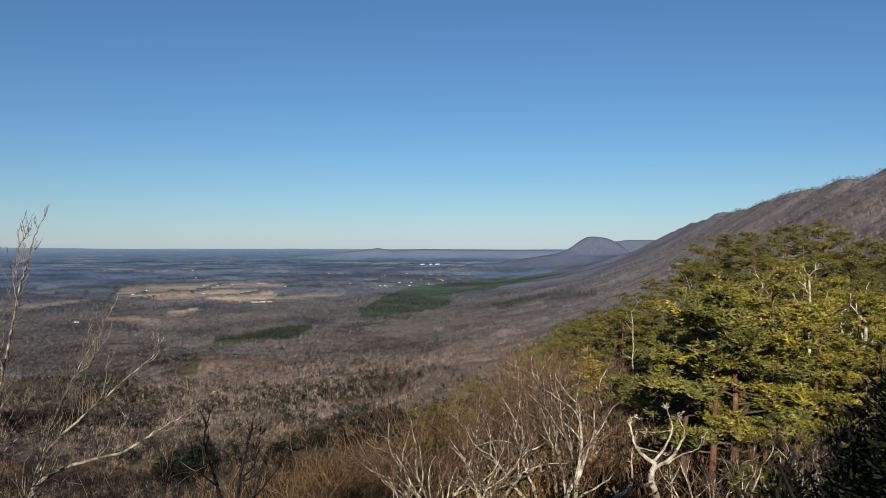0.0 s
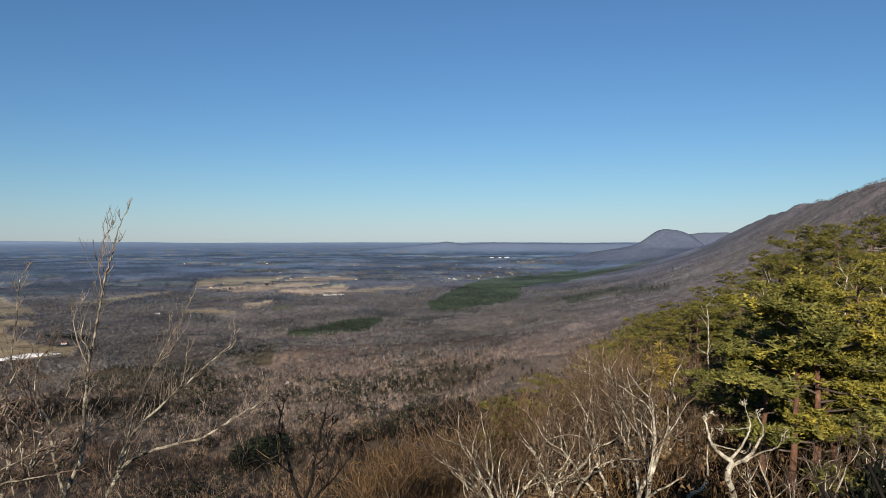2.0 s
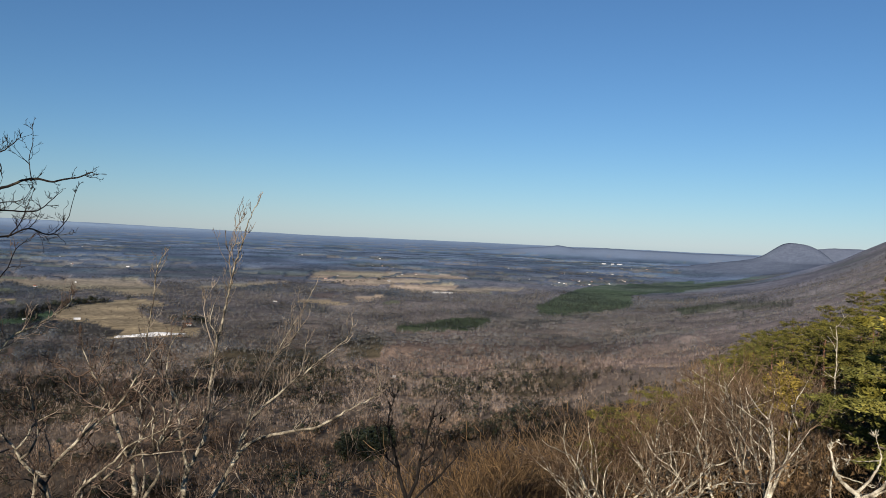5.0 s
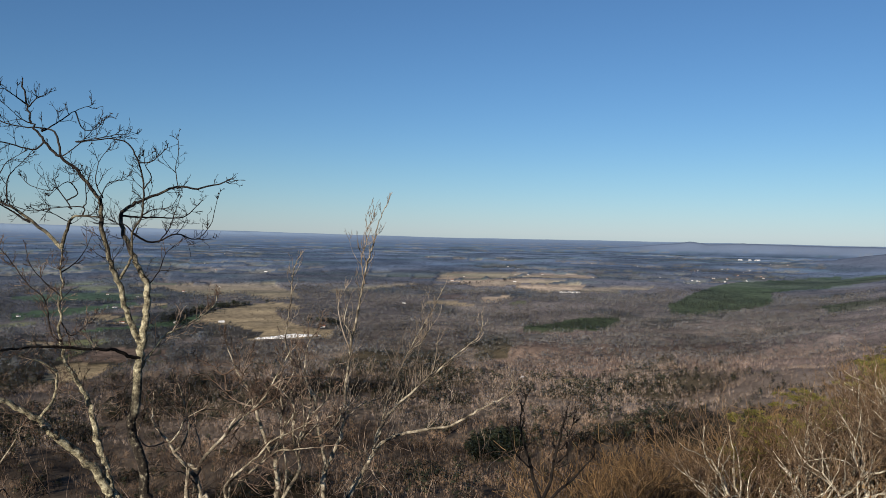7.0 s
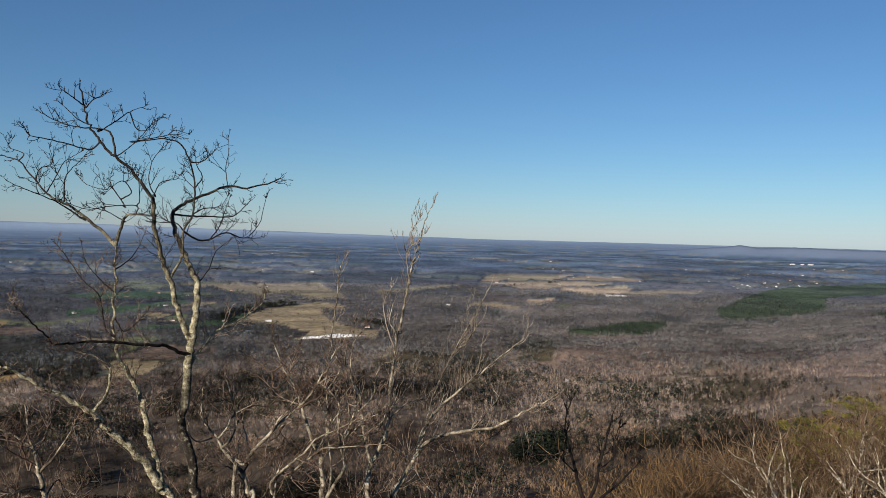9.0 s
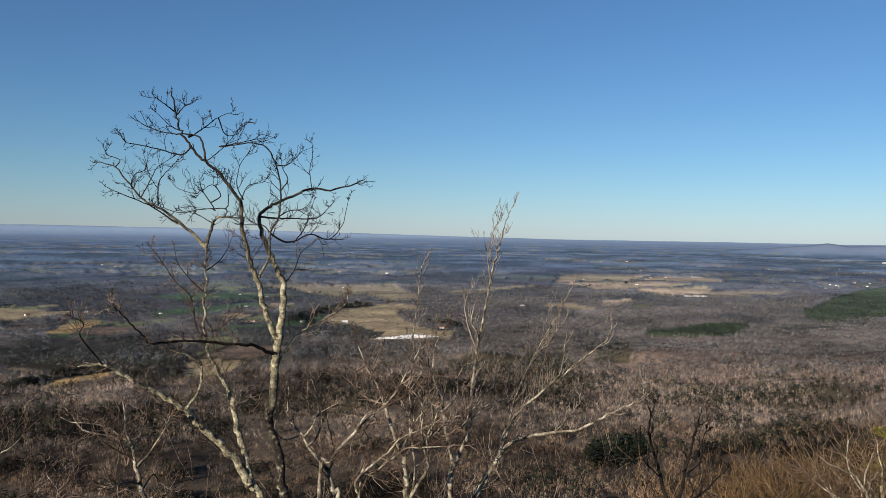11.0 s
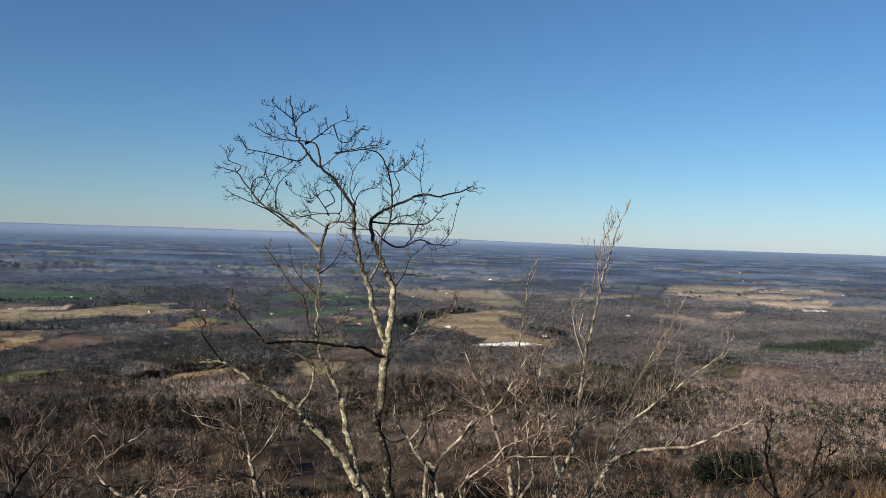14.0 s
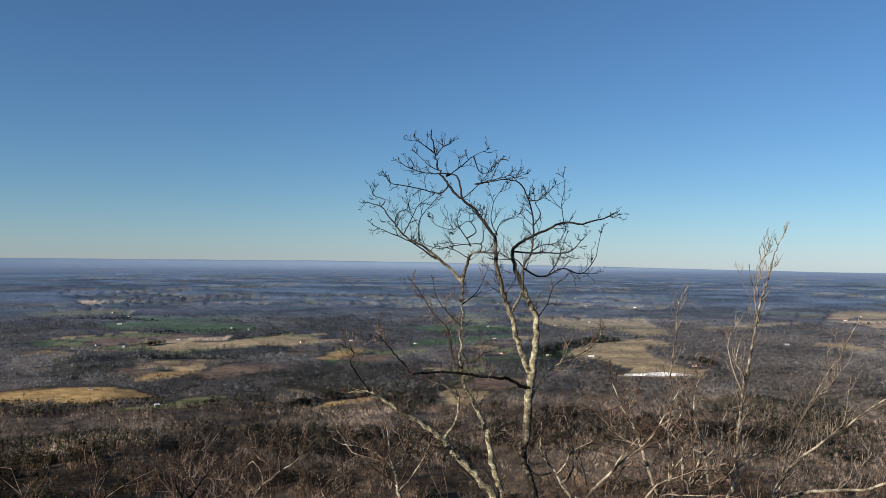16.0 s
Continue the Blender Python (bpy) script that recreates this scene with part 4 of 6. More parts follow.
limb(MAIN_LIMBS, 0.012, 0.004, 0.2, (0.43, 2.03), (0.4, 2.23), (0.43, 2.42), (0.42, 2.58))
limb(MAIN_LIMBS, 0.013, 0.004, -0.2, (-0.51, 1.79), (-0.76, 1.78), (-1, 1.74), (-1.18, 1.8), (-1.28, 1.85))
limb(MAIN_LIMBS, 0.013, 0.004, -0.2, (-0.62, 1.62), (-0.69, 1.66), (-0.82, 1.73), (-1, 1.76))
limb(MAIN_LIMBS, 0.013, 0.004, 0.3, (-0.62, 1.78), (-0.76, 1.98), (-0.82, 1.95), (-1, 2), (-1.09, 2.09))
limb(MAIN_LIMBS, 0.013, 0.004, -0.4, (-0.56, 1.93), (-0.63, 2.04), (-0.7, 2.03), (-0.82, 1.91))
limb(MAIN_LIMBS, 0.013, 0.004, 0.1, (-0.33, 1.93), (-0.27, 2.05), (-0.12, 2.09), (-0.08, 2.13))
limb(MAIN_LIMBS, 0.013, 0.004, 0.2, (-0.32, 1.9), (-0.39, 2.05), (-0.37, 2.24), (-0.31, 2.36), (-0.22, 2.46))
limb(MAIN_LIMBS, 0.013, 0.004, -0.3, (-0.48, 1.85), (-0.49, 2.05), (-0.52, 2.17))
limb(MAIN_LIMBS, 0.013, 0.004, -0.4, (0.08, 2), (0.16, 2.13), (0.1, 2.25), (0.08, 2.38))
limb(MAIN_LIMBS, 0.013, 0.004, -0.2, (0.03, 2.28), (0.16, 2.3), (0.28, 2.42), (0.32, 2.46))
limb(MAIN_LIMBS, 0.013, 0.004, 0.2, (0.07, 1.72), (0.17, 1.78), (0.35, 1.82), (0.43, 1.93))
limb(MAIN_LIMBS, 0.013, 0.004, 0.1, (-0.03, 1.54), (-0.11, 1.62), (-0.27, 1.62), (-0.45, 1.69))
limb(MAIN_LIMBS, 0.013, 0.004, -0.3, (0.23, 1.43), (0.33, 1.56), (0.39, 1.72), (0.45, 1.91))
limb(MAIN_LIMBS, 0.013, 0.004, -0.1, (-1.49, 2.02), (-1.45, 2.14), (-1.33, 2.21), (-1.36, 2.36))
limb(MAIN_LIMBS, 0.013, 0.004, 0.2, (-1.65, 2.21), (-1.6, 2.29), (-1.74, 2.35), (-1.73, 2.43))
limb(MAIN_LIMBS, 0.013, 0.004, -0.1, (-1.39, 1.89), (-1.3, 2.06), (-1.23, 2.21), (-1.15, 2.28), (-1.06, 2.34))
limb(MAIN_LIMBS, 0.013, 0.004, 0.1, (-1.21, 1.81), (-1.21, 2.03), (-1.15, 2.15), (-1.06, 2.25), (-0.99, 2.35))
limb(MAIN_LIMBS, 0.013, 0.004, 0.5, (-0.58, 2.47), (-0.4, 2.51), (-0.22, 2.56), (-0.13, 2.62), (-0, 2.59))
limb(MAIN_LIMBS, 0.013, 0.004, 0.2, (-0.7, 2.32), (-0.58, 2.42), (-0.46, 2.55), (-0.4, 2.64), (-0.28, 2.75))
limb(MAIN_LIMBS, 0.013, 0.004, -0.1, (-1.02, 2.64), (-1.1, 2.68), (-1.16, 2.74), (-1.24, 2.81))
limb(MAIN_LIMBS, 0.013, 0.004, -0.3, (-1.05, 2.83), (-1.13, 2.89), (-1.22, 2.95), (-1.27, 2.99))
limb(MAIN_LIMBS, 0.013, 0.004, -0.2, (-1.02, 2.8), (-0.95, 2.89), (-0.88, 2.93))
limb(MAIN_LIMBS, 0.013, 0.004, 0, (-0.59, 2.78), (-0.52, 2.61), (-0.4, 2.61), (-0.33, 2.69))
limb(MAIN_LIMBS, 0.013, 0.004, 0.4, (-0.71, 1.11), (-0.57, 1.22), (-0.48, 1.36), (-0.42, 1.52))
limb(MAIN_LIMBS, 0.013, 0.004, 0.3, (0.13, 0.96), (0.24, 1.12), (0.31, 1.31), (0.45, 1.44))
limb(MAIN_LIMBS, 0.013, 0.004, -0.2, (0.04, 0.04), (-0.09, -0.15), (-0.12, -0.4), (-0.18, -0.53))
limb(MAIN_LIMBS, 0.013, 0.004, 0.4, (-0.72, 0.61), (-0.62, 0.45), (-0.5, 0.52), (-0.38, 0.67))
limb(MAIN_LIMBS, 0.013, 0.004, -0, (-0.71, 0.86), (-0.84, 0.98), (-0.99, 1.17), (-1.04, 1.35))
BIRCH_LIMBS = []
limb(BIRCH_LIMBS, 0.06, 0.05, 0, (-0.88, -2.39), (-0.86, -1.82), (-0.87, -1.59), (-0.84, -1.41))
limb(BIRCH_LIMBS, 0.04, 0.008, 0.3, (-0.84, -1.41), (-0.88, -1.23), (-0.94, -0.94), (-0.98, -0.65), (-1.05, -0.43), (-1.19, -0.29), (-1.3, -0.08), (-1.38, 0.21), (-1.33, 0.57), (-1.29, 1.07), (-1.22, 1.25))
limb(BIRCH_LIMBS, 0.045, 0.006, -0.2, (-0.84, -1.41), (-0.77, -1.29), (-0.67, -1.05), (-0.63, -0.79), (-0.62, -0.5), (-0.59, -0.21), (-0.56, 0.08), (-0.49, 0.44), (-0.43, 0.8), (-0.37, 1.16), (-0.31, 1.34), (-0.25, 1.59), (-0.19, 1.81), (-0.1, 1.99))
limb(BIRCH_LIMBS, 0.06, 0.006, -0.5, (-0.74, -2.17), (-0.56, -1.82), (-0.42, -1.59), (-0.28, -1.3), (-0.11, -1.08), (0.25, -0.97), (0.69, -0.9), (0.98, -0.75), (1.26, -0.6), (1.48, -0.49), (1.54, -0.42), (1.49, -0.16))
limb(BIRCH_LIMBS, 0.04, 0.006, 0.4, (-0.24, -1.19), (-0.17, -0.94), (-0.01, -0.68), (0.28, -0.42), (0.53, -0.2), (0.74, -0.02), (0.96, 0.16), (1.1, 0.31), (1.13, 0.46))
limb(BIRCH_LIMBS, 0.025, 0.006, 0.6, (-0.17, -1.01), (-0.11, -0.68), (-0.03, -0.43), (0.13, -0.06), (0.27, 0.23), (0.51, 0.67), (0.65, 0.96))
limb(BIRCH_LIMBS, 0.02, 0.006, 0.2, (-0.63, -0.83), (-0.4, -0.61), (-0.19, -0.54), (-0.05, -0.43), (0.16, 0.01), (0.34, 0.23))
limb(BIRCH_LIMBS, 0.018, 0.005, 0.5, (-0.56, 0.08), (-0.67, 0.36), (-0.72, 0.65), (-0.63, 0.87))
limb(BIRCH_LIMBS, 0.018, 0.005, -0.4, (-0.39, 0.94), (-0.43, 1.16), (-0.43, 1.3), (-0.37, 1.45), (-0.38, 1.59), (-0.28, 1.77))
limb(BIRCH_LIMBS, 0.018, 0.005, -0.3, (-0.93, -1.01), (-0.76, -0.98), (-0.65, -0.76), (-0.41, -0.43), (-0.3, -0.07))
FORK_LIMBS = []
limb(FORK_LIMBS, 0.05, 0.04, 0, (-0, -1.89), (-0.04, -1.45), (-0.03, -1.24), (-0.08, -0.98), (-0.16, -0.82))
limb(FORK_LIMBS, 0.035, 0.006, 0.3, (-0.16, -0.82), (-0.24, -0.59), (-0.3, -0.4), (-0.37, -0.21), (-0.49, -0.01), (-0.59, 0.24), (-0.63, 0.43))
limb(FORK_LIMBS, 0.04, 0.01, -0.3, (-0.04, -1.57), (0.11, -1.31), (0.21, -1.12), (0.17, -0.93), (0.13, -0.73), (0.15, -0.48), (0.08, -0.31), (-0.09, -0.15))
limb(FORK_LIMBS, 0.025, 0.006, 0.3, (-0.11, -0.92), (0.01, -0.73), (0.04, -0.54), (-0.01, -0.28), (0.13, -0.02), (0.19, 0.17))
limb(FORK_LIMBS, 0.03, 0.006, 0.3, (0.14, -0.86), (0.29, -0.58), (0.32, -0.29), (0.25, -0.03), (0.28, 0.29), (0.41, 0.49))
limb(FORK_LIMBS, 0.045, 0.008, -0.6, (-1.02, -1.33), (-0.91, -1.08), (-0.79, -0.89), (-0.61, -0.71), (-0.42, -0.52), (-0.29, -0.4), (-0.18, -0.28), (-0.03, 0.01), (0.09, 0.23))
limb(FORK_LIMBS, 0.03, 0.006, -0.2, (-0.57, -1.42), (-0.42, -1.23), (-0.23, -1.04), (-0.05, -0.92), (0.2, -0.8), (0.45, -0.58), (0.58, -0.52))
limb(FORK_LIMBS, 0.018, 0.005, 0.2, (-0.65, -0.03), (-0.74, 0.05), (-0.85, 0.11), (-0.93, 0.15))
limb(FORK_LIMBS, 0.018, 0.005, -0.2, (-0.6, -0.21), (-0.47, -0.14), (-0.41, 0.03), (-0.32, 0.26))
limb(FORK_LIMBS, 0.025, 0.006, 0.3, (0.04, -1.38), (0.06, -1.12), (0, -0.73), (-0.02, -0.54), (-0.11, -0.35), (-0.19, -0.16))
limb(FORK_LIMBS, 0.022, 0.006, -0.3, (-0.02, -0.54), (0.08, -0.3), (0.17, -0.14))
limb(FORK_LIMBS, 0.035, 0.006, -0.4, (-0.59, -1.42), (-0.61, -1.29), (-0.44, -1.11), (-0.25, -0.96), (-0.09, -0.78), (0.13, -0.69), (0.33, -0.58))
limb(FORK_LIMBS, 0.02, 0.005, 0.4, (-0.25, -0.96), (-0.13, -0.77), (-0.1, -0.61), (-0.23, -0.55))
limb(FORK_LIMBS, 0.02, 0.005, 0.4, (-0.39, -0.59), (-0.52, -0.69), (-0.42, -0.85))
limb(FORK_LIMBS, 0.02, 0.005, -0.3, (0.34, -0.32), (0.24, -0.17), (0.2, 0.06), (0.16, 0.28))
limb(FORK_LIMBS, 0.02, 0.005, -0.5, (0.39, -0.77), (0.54, -0.67), (0.63, -0.5), (0.59, -0.25))
ASH_LIMBS = []
limb(ASH_LIMBS, 0.05, 0.04, 0, (-0.02, -1.79), (-0.08, -1.59), (-0.14, -1.31))
limb(ASH_LIMBS, 0.04, 0.006, 0.3, (-0.14, -1.31), (-0.28, -1.14), (-0.39, -1.01), (-0.46, -0.87), (-0.61, -0.67), (-0.63, -0.5), (-0.62, -0.3))
limb(ASH_LIMBS, 0.025, 0.006, -0.3, (-0.39, -1.01), (-0.29, -0.9), (-0.23, -0.73), (-0.27, -0.52), (-0.31, -0.32), (-0.37, -0.15))
limb(ASH_LIMBS, 0.02, 0.005, 0.4, (-0.14, -1.31), (-0.08, -1.17), (-0.1, -0.93), (-0.16, -0.69), (-0.12, -0.49), (-0.04, -0.31))
limb(ASH_LIMBS, 0.018, 0.005, -0.2, (-0.46, -0.87), (-0.67, -0.92), (-0.78, -0.78), (-0.73, -0.61))
limb(ASH_LIMBS, 0.018, 0.005, 0.2, (-0.23, -0.73), (-0.13, -0.56), (0.04, -0.52), (0.21, -0.58))
limb(ASH_LIMBS, 0.02, 0.005, -0.3, (-0.1, -1.45), (-0.28, -1.25), (-0.49, -1.22), (-0.62, -1.26))
RIM_LIMBS = []
limb(RIM_LIMBS, 0.05, 0.035, 0, (-0.12, -1.59), (-0.19, -1.4), (-0.27, -1.17), (-0.31, -0.95))
limb(RIM_LIMBS, 0.03, 0.006, 0.2, (-0.31, -0.95), (-0.34, -0.79), (-0.41, -0.57), (-0.43, -0.32), (-0.51, -0.1))
limb(RIM_LIMBS, 0.028, 0.006, -0.3, (-0.29, -0.98), (-0.16, -0.83), (-0.01, -0.58), (0.05, -0.45))
limb(RIM_LIMBS, 0.024, 0.005, 0.3, (-0.32, -0.86), (-0.37, -0.73), (-0.47, -0.63), (-0.62, -0.53), (-0.8, -0.48), (-0.92, -0.47), (-1.04, -0.4))
limb(RIM_LIMBS, 0.018, 0.005, -0.3, (-0.31, -0.92), (-0.46, -0.82), (-0.59, -0.72), (-0.68, -0.63), (-0.74, -0.47))
limb(RIM_LIMBS, 0.018, 0.005, 0.3, (-0.34, -0.79), (-0.25, -0.6), (-0.23, -0.48))
limb(RIM_LIMBS, 0.018, 0.005, 0.5, (-0.4, -0.95), (-0.47, -0.69), (-0.59, -0.63), (-0.8, -0.56), (-0.89, -0.47), (-0.93, -0.31))
limb(RIM_LIMBS, 0.02, 0.005, 0.5, (-0.24, -1.24), (-0.12, -1.08), (-0.05, -1.28), (0.07, -1.15))
limb(RIM_LIMBS, 0.02, 0.005, -0.5, (-0.27, -1.17), (-0.39, -1.14), (-0.54, -1.17), (-0.67, -1.13))
EDGE_LIMBS = []
limb(EDGE_LIMBS, 0.05, 0.035, 0, (0.21, -1.57), (0.12, -1.34), (-0.02, -1.27), (-0.13, -1.2))
limb(EDGE_LIMBS, 0.032, 0.006, 0.2, (-0.13, -1.2), (-0.21, -1.13), (-0.26, -1.07), (-0.3, -0.97), (-0.23, -0.87), (-0.24, -0.74), (-0.33, -0.61), (-0.4, -0.67))
limb(EDGE_LIMBS, 0.025, 0.005, -0.3, (-0.23, -0.87), (-0.14, -0.81), (-0.03, -0.72), (0.11, -0.64), (0.21, -0.53))
limb(EDGE_LIMBS, 0.022, 0.005, 0.3, (0.07, -1.31), (0.15, -1.19), (0.3, -1.11), (0.35, -1.03))
limb(EDGE_LIMBS, 0.02, 0.005, -0.3, (-0.19, -1.16), (-0.3, -1.11), (-0.4, -1.13))
limb(EDGE_LIMBS, 0.018, 0.005, 0.3, (-0.14, -0.81), (-0.16, -0.65), (-0.28, -0.56), (-0.3, -0.41))
limb(EDGE_LIMBS, 0.018, 0.005, -0.3, (-0.03, -0.72), (-0.05, -0.57), (-0.01, -0.48))
limb(EDGE_LIMBS, 0.022, 0.005, 0.5, (0.15, -1.35), (0.32, -1.21), (0.35, -1.09), (0.46, -1), (0.55, -0.92))
limb(EDGE_LIMBS, 0.02, 0.005, -0.4, (0.32, -1.21), (0.5, -1.26), (0.67, -1.24), (0.85, -1.29))
limb(EDGE_LIMBS, 0.02, 0.005, 0.4, (0.47, -1.35), (0.52, -1.16), (0.43, -1), (0.4, -0.85))
limb(EDGE_LIMBS, 0.018, 0.005, 0.4, (0.52, -1.16), (0.64, -1.05), (0.72, -0.93), (0.69, -0.77))
LOW_LIMBS = []
limb(LOW_LIMBS, 0.05, 0.035, 0, (0.13, -1.73), (0.18, -1.48), (0.28, -1.27))
limb(LOW_LIMBS, 0.03, 0.005, 0.2, (0.28, -1.27), (0.39, -1.13), (0.53, -0.95), (0.6, -0.83))
limb(LOW_LIMBS, 0.022, 0.005, -0.3, (0.26, -1.3), (0.17, -1.13), (0.14, -1.03), (0.17, -0.94), (0.19, -0.66))
limb(LOW_LIMBS, 0.022, 0.005, 0.3, (0.22, -1.42), (0.23, -1.23), (0.25, -1.05), (0.26, -0.92))
limb(LOW_LIMBS, 0.03, 0.005, -0.4, (0.43, -1.68), (0.49, -1.53), (0.66, -1.32), (0.8, -1.14), (0.95, -1.06))
limb(LOW_LIMBS, 0.02, 0.005, 0.3, (0.66, -1.32), (0.59, -1.22), (0.58, -1.08), (0.48, -0.98))
limb(LOW_LIMBS, 0.018, 0.005, 0.3, (0.39, -1.13), (0.3, -0.96), (0.33, -0.8))
limb(LOW_LIMBS, 0.018, 0.005, 0.3, (0.8, -1.14), (0.74, -1), (0.76, -0.88))
limb(LOW_LIMBS, 0.02, 0.005, 0.5, (0.66, -1.32), (0.83, -1.34), (0.78, -1.47))
DARK_LIMBS = []
limb(DARK_LIMBS, 0.07, 0.05, 0, (0.26, -4.21), (0.27, -3.6), (0.22, -3.19))
limb(DARK_LIMBS, 0.04, 0.01, 0.2, (0.22, -3.19), (0.08, -2.8), (-0.02, -2.41), (-0.12, -2.1), (-0.19, -1.74), (-0.1, -1.33))
limb(DARK_LIMBS, 0.035, 0.01, -0.2, (0.22, -3.19), (0.38, -2.78), (0.44, -2.39), (0.52, -2.06), (0.57, -1.76), (0.64, -1.5))
limb(DARK_LIMBS, 0.035, 0.01, -0.3, (0.24, -3.29), (0.53, -2.95), (0.75, -2.76), (0.97, -2.49), (1.11, -2.33))
limb(DARK_LIMBS, 0.02, 0.006, 0.3, (0.03, -2.6), (-0.23, -2.36), (-0.34, -2.06), (-0.39, -1.91))
limb(DARK_LIMBS, 0.02, 0.006, 0.3, (0.47, -2.47), (0.67, -2.26), (0.69, -1.95), (0.76, -1.7))
SNAG_LIMBS = []
limb(SNAG_LIMBS, 0.2, 0.17, 0, (0.77, -7.22), (0.61, -5.92), (0.44, -5.31), (0.57, -4.91))
limb(SNAG_LIMBS, 0.14, 0.06, 0.4, (0.57, -4.91), (0.16, -4.62), (-0.05, -4.33), (-0.15, -3.86), (-0.25, -3.66), (-0.06, -3.53))
limb(SNAG_LIMBS, 0.15, 0.07, -0.4, (0.54, -5.05), (1.05, -4.64), (1.28, -4.24), (1.4, -3.9), (1.27, -3.57), (1.21, -3.38))
limb(SNAG_LIMBS, 0.11, 0.05, 0.3, (0.65, -4.67), (0.92, -4.22), (1.05, -3.79), (0.98, -3.51), (0.89, -3.21))
limb(SNAG_LIMBS, 0.09, 0.03, -0.5, (0.89, -4.86), (1.37, -4.54), (1.77, -4.38), (1.89, -4.04))
limb(SNAG_LIMBS, 0.08, 0.04, 0.5, (-0, -4.41), (0.24, -4.48), (0.65, -4.54), (0.97, -4.55))
limb(SNAG_LIMBS, 0.05, 0.03, 0.6, (0.97, -3.88), (0.57, -3.97), (0.24, -3.96))
limb(SNAG_LIMBS, 0.17, 0.1, 0.7, (-0.66, -6.16), (-0.33, -5.83), (-0.12, -5.44), (-0.12, -4.59), (-0, -4.07))
limb(SNAG_LIMBS, 0.08, 0.04, -0.7, (1.06, -6.02), (1.02, -5.55), (0.93, -5.16))
limbed_tree("oak_tree", -21, 9.0, 0, MAIN_LIMBS, BARK_OAK, TWIG, "leafless tree with pale lichen-flecked bark at the cliff edge", seed=3, twigs_from=0.2, density=8.5, reach=0.3, thick=0.0046, up=0.3, kids=3, bend=0.24, low=TWIG_BROWN, dark=(10,), foot_bark=BARK_OAK_FOOT, taper=0.78, stout=(7,), side_limbs=0.12)
limbed_tree("birch_tree", -3, 10.0, 0, BIRCH_LIMBS, BARK_GREY, TWIG_PALE, "slender leafless grey-barked tree with upswept twigs", seed=5, side_limbs=0.3, taper=0.9, up=0.9, reach=0.4, density=12, twigs_from=0.1, thick=0.005, kids=2, bend=0.12)
limbed_tree("maple_tree", -11, 9.0, 0, FORK_LIMBS, BARK_GREY, TWIG_BROWN, "forked leafless tree with mottled grey bark", seed=8, side_limbs=0.55, up=0.3, reach=0.45, twigs_from=0.2, density=6, thick=0.0066, thin=0.66)
limbed_tree("ash_tree", -16, 9.5, 0, ASH_LIMBS, BARK_GREY, TWIG_BROWN, "thin leafless tree between two larger trunks", seed=21, side_limbs=0.45, up=0.3, reach=0.45, twigs_from=0.2, density=6, thick=0.0066, thin=0.66)
limbed_tree("bare_tree", -28, 9.0, 0, RIM_LIMBS, BARK_GREY, TWIG_BROWN, "small leafless tree with pale stems and budding twigs", seed=22, side_limbs=0.45, up=0.3, reach=0.45, twigs_from=0.15, density=7, thick=0.0068, thin=0.64)
limbed_tree("bare_tree", -38, 9.0, 0, EDGE_LIMBS, BARK_GREY, TWIG_BROWN, "low crooked leafless tree with spreading limbs below the rim", seed=23, side_limbs=0.45, up=0.35, reach=0.5, twigs_from=0.15, density=7, thick=0.0068, thin=0.64)
limbed_tree("bare_tree", -46, 10.0, 0, LOW_LIMBS, BARK_DARK, TWIG_BROWN, "dark leafless treetop with tangled twigs below the rim", seed=24, side_limbs=0.45, up=0.4, reach=0.55, twigs_from=0.1, density=8, thick=0.0068, thin=0.64)
limbed_tree("locust_tree", 7, 14.0, 0, DARK_LIMBS, BARK_DARK, BARK_DARK, "small dark-barked leafless tree below the overlook", seed=9, reach=0.45, up=0.6, density=5, thick=0.013, thin=1.05, kids=4)
limbed_tree("dead_tree", 37, 24.0, 0, SNAG_LIMBS, DEAD_WOOD, DEAD_WOOD, "bleached dead tree with twisted bare limbs", seed=11, density=0.8, reach=0.5, twigs_from=0.7, thick=0.02, depth=1, thin=0.52)


def ground_at(x, y):
    return float(height(np.array([float(x)]), np.array([float(y)]))[0])


def polar(az, r):
    p = heading(az, 0) * r
    return p.x, p.y


def place(az, r, turn=0.0, size=1.0, sink=0.1):
    x, y = polar(az, r)
    return pose(x, y, ground_at(x, y) - sink, 0, 0, turn) @ Matrix.Scale(size, 4)


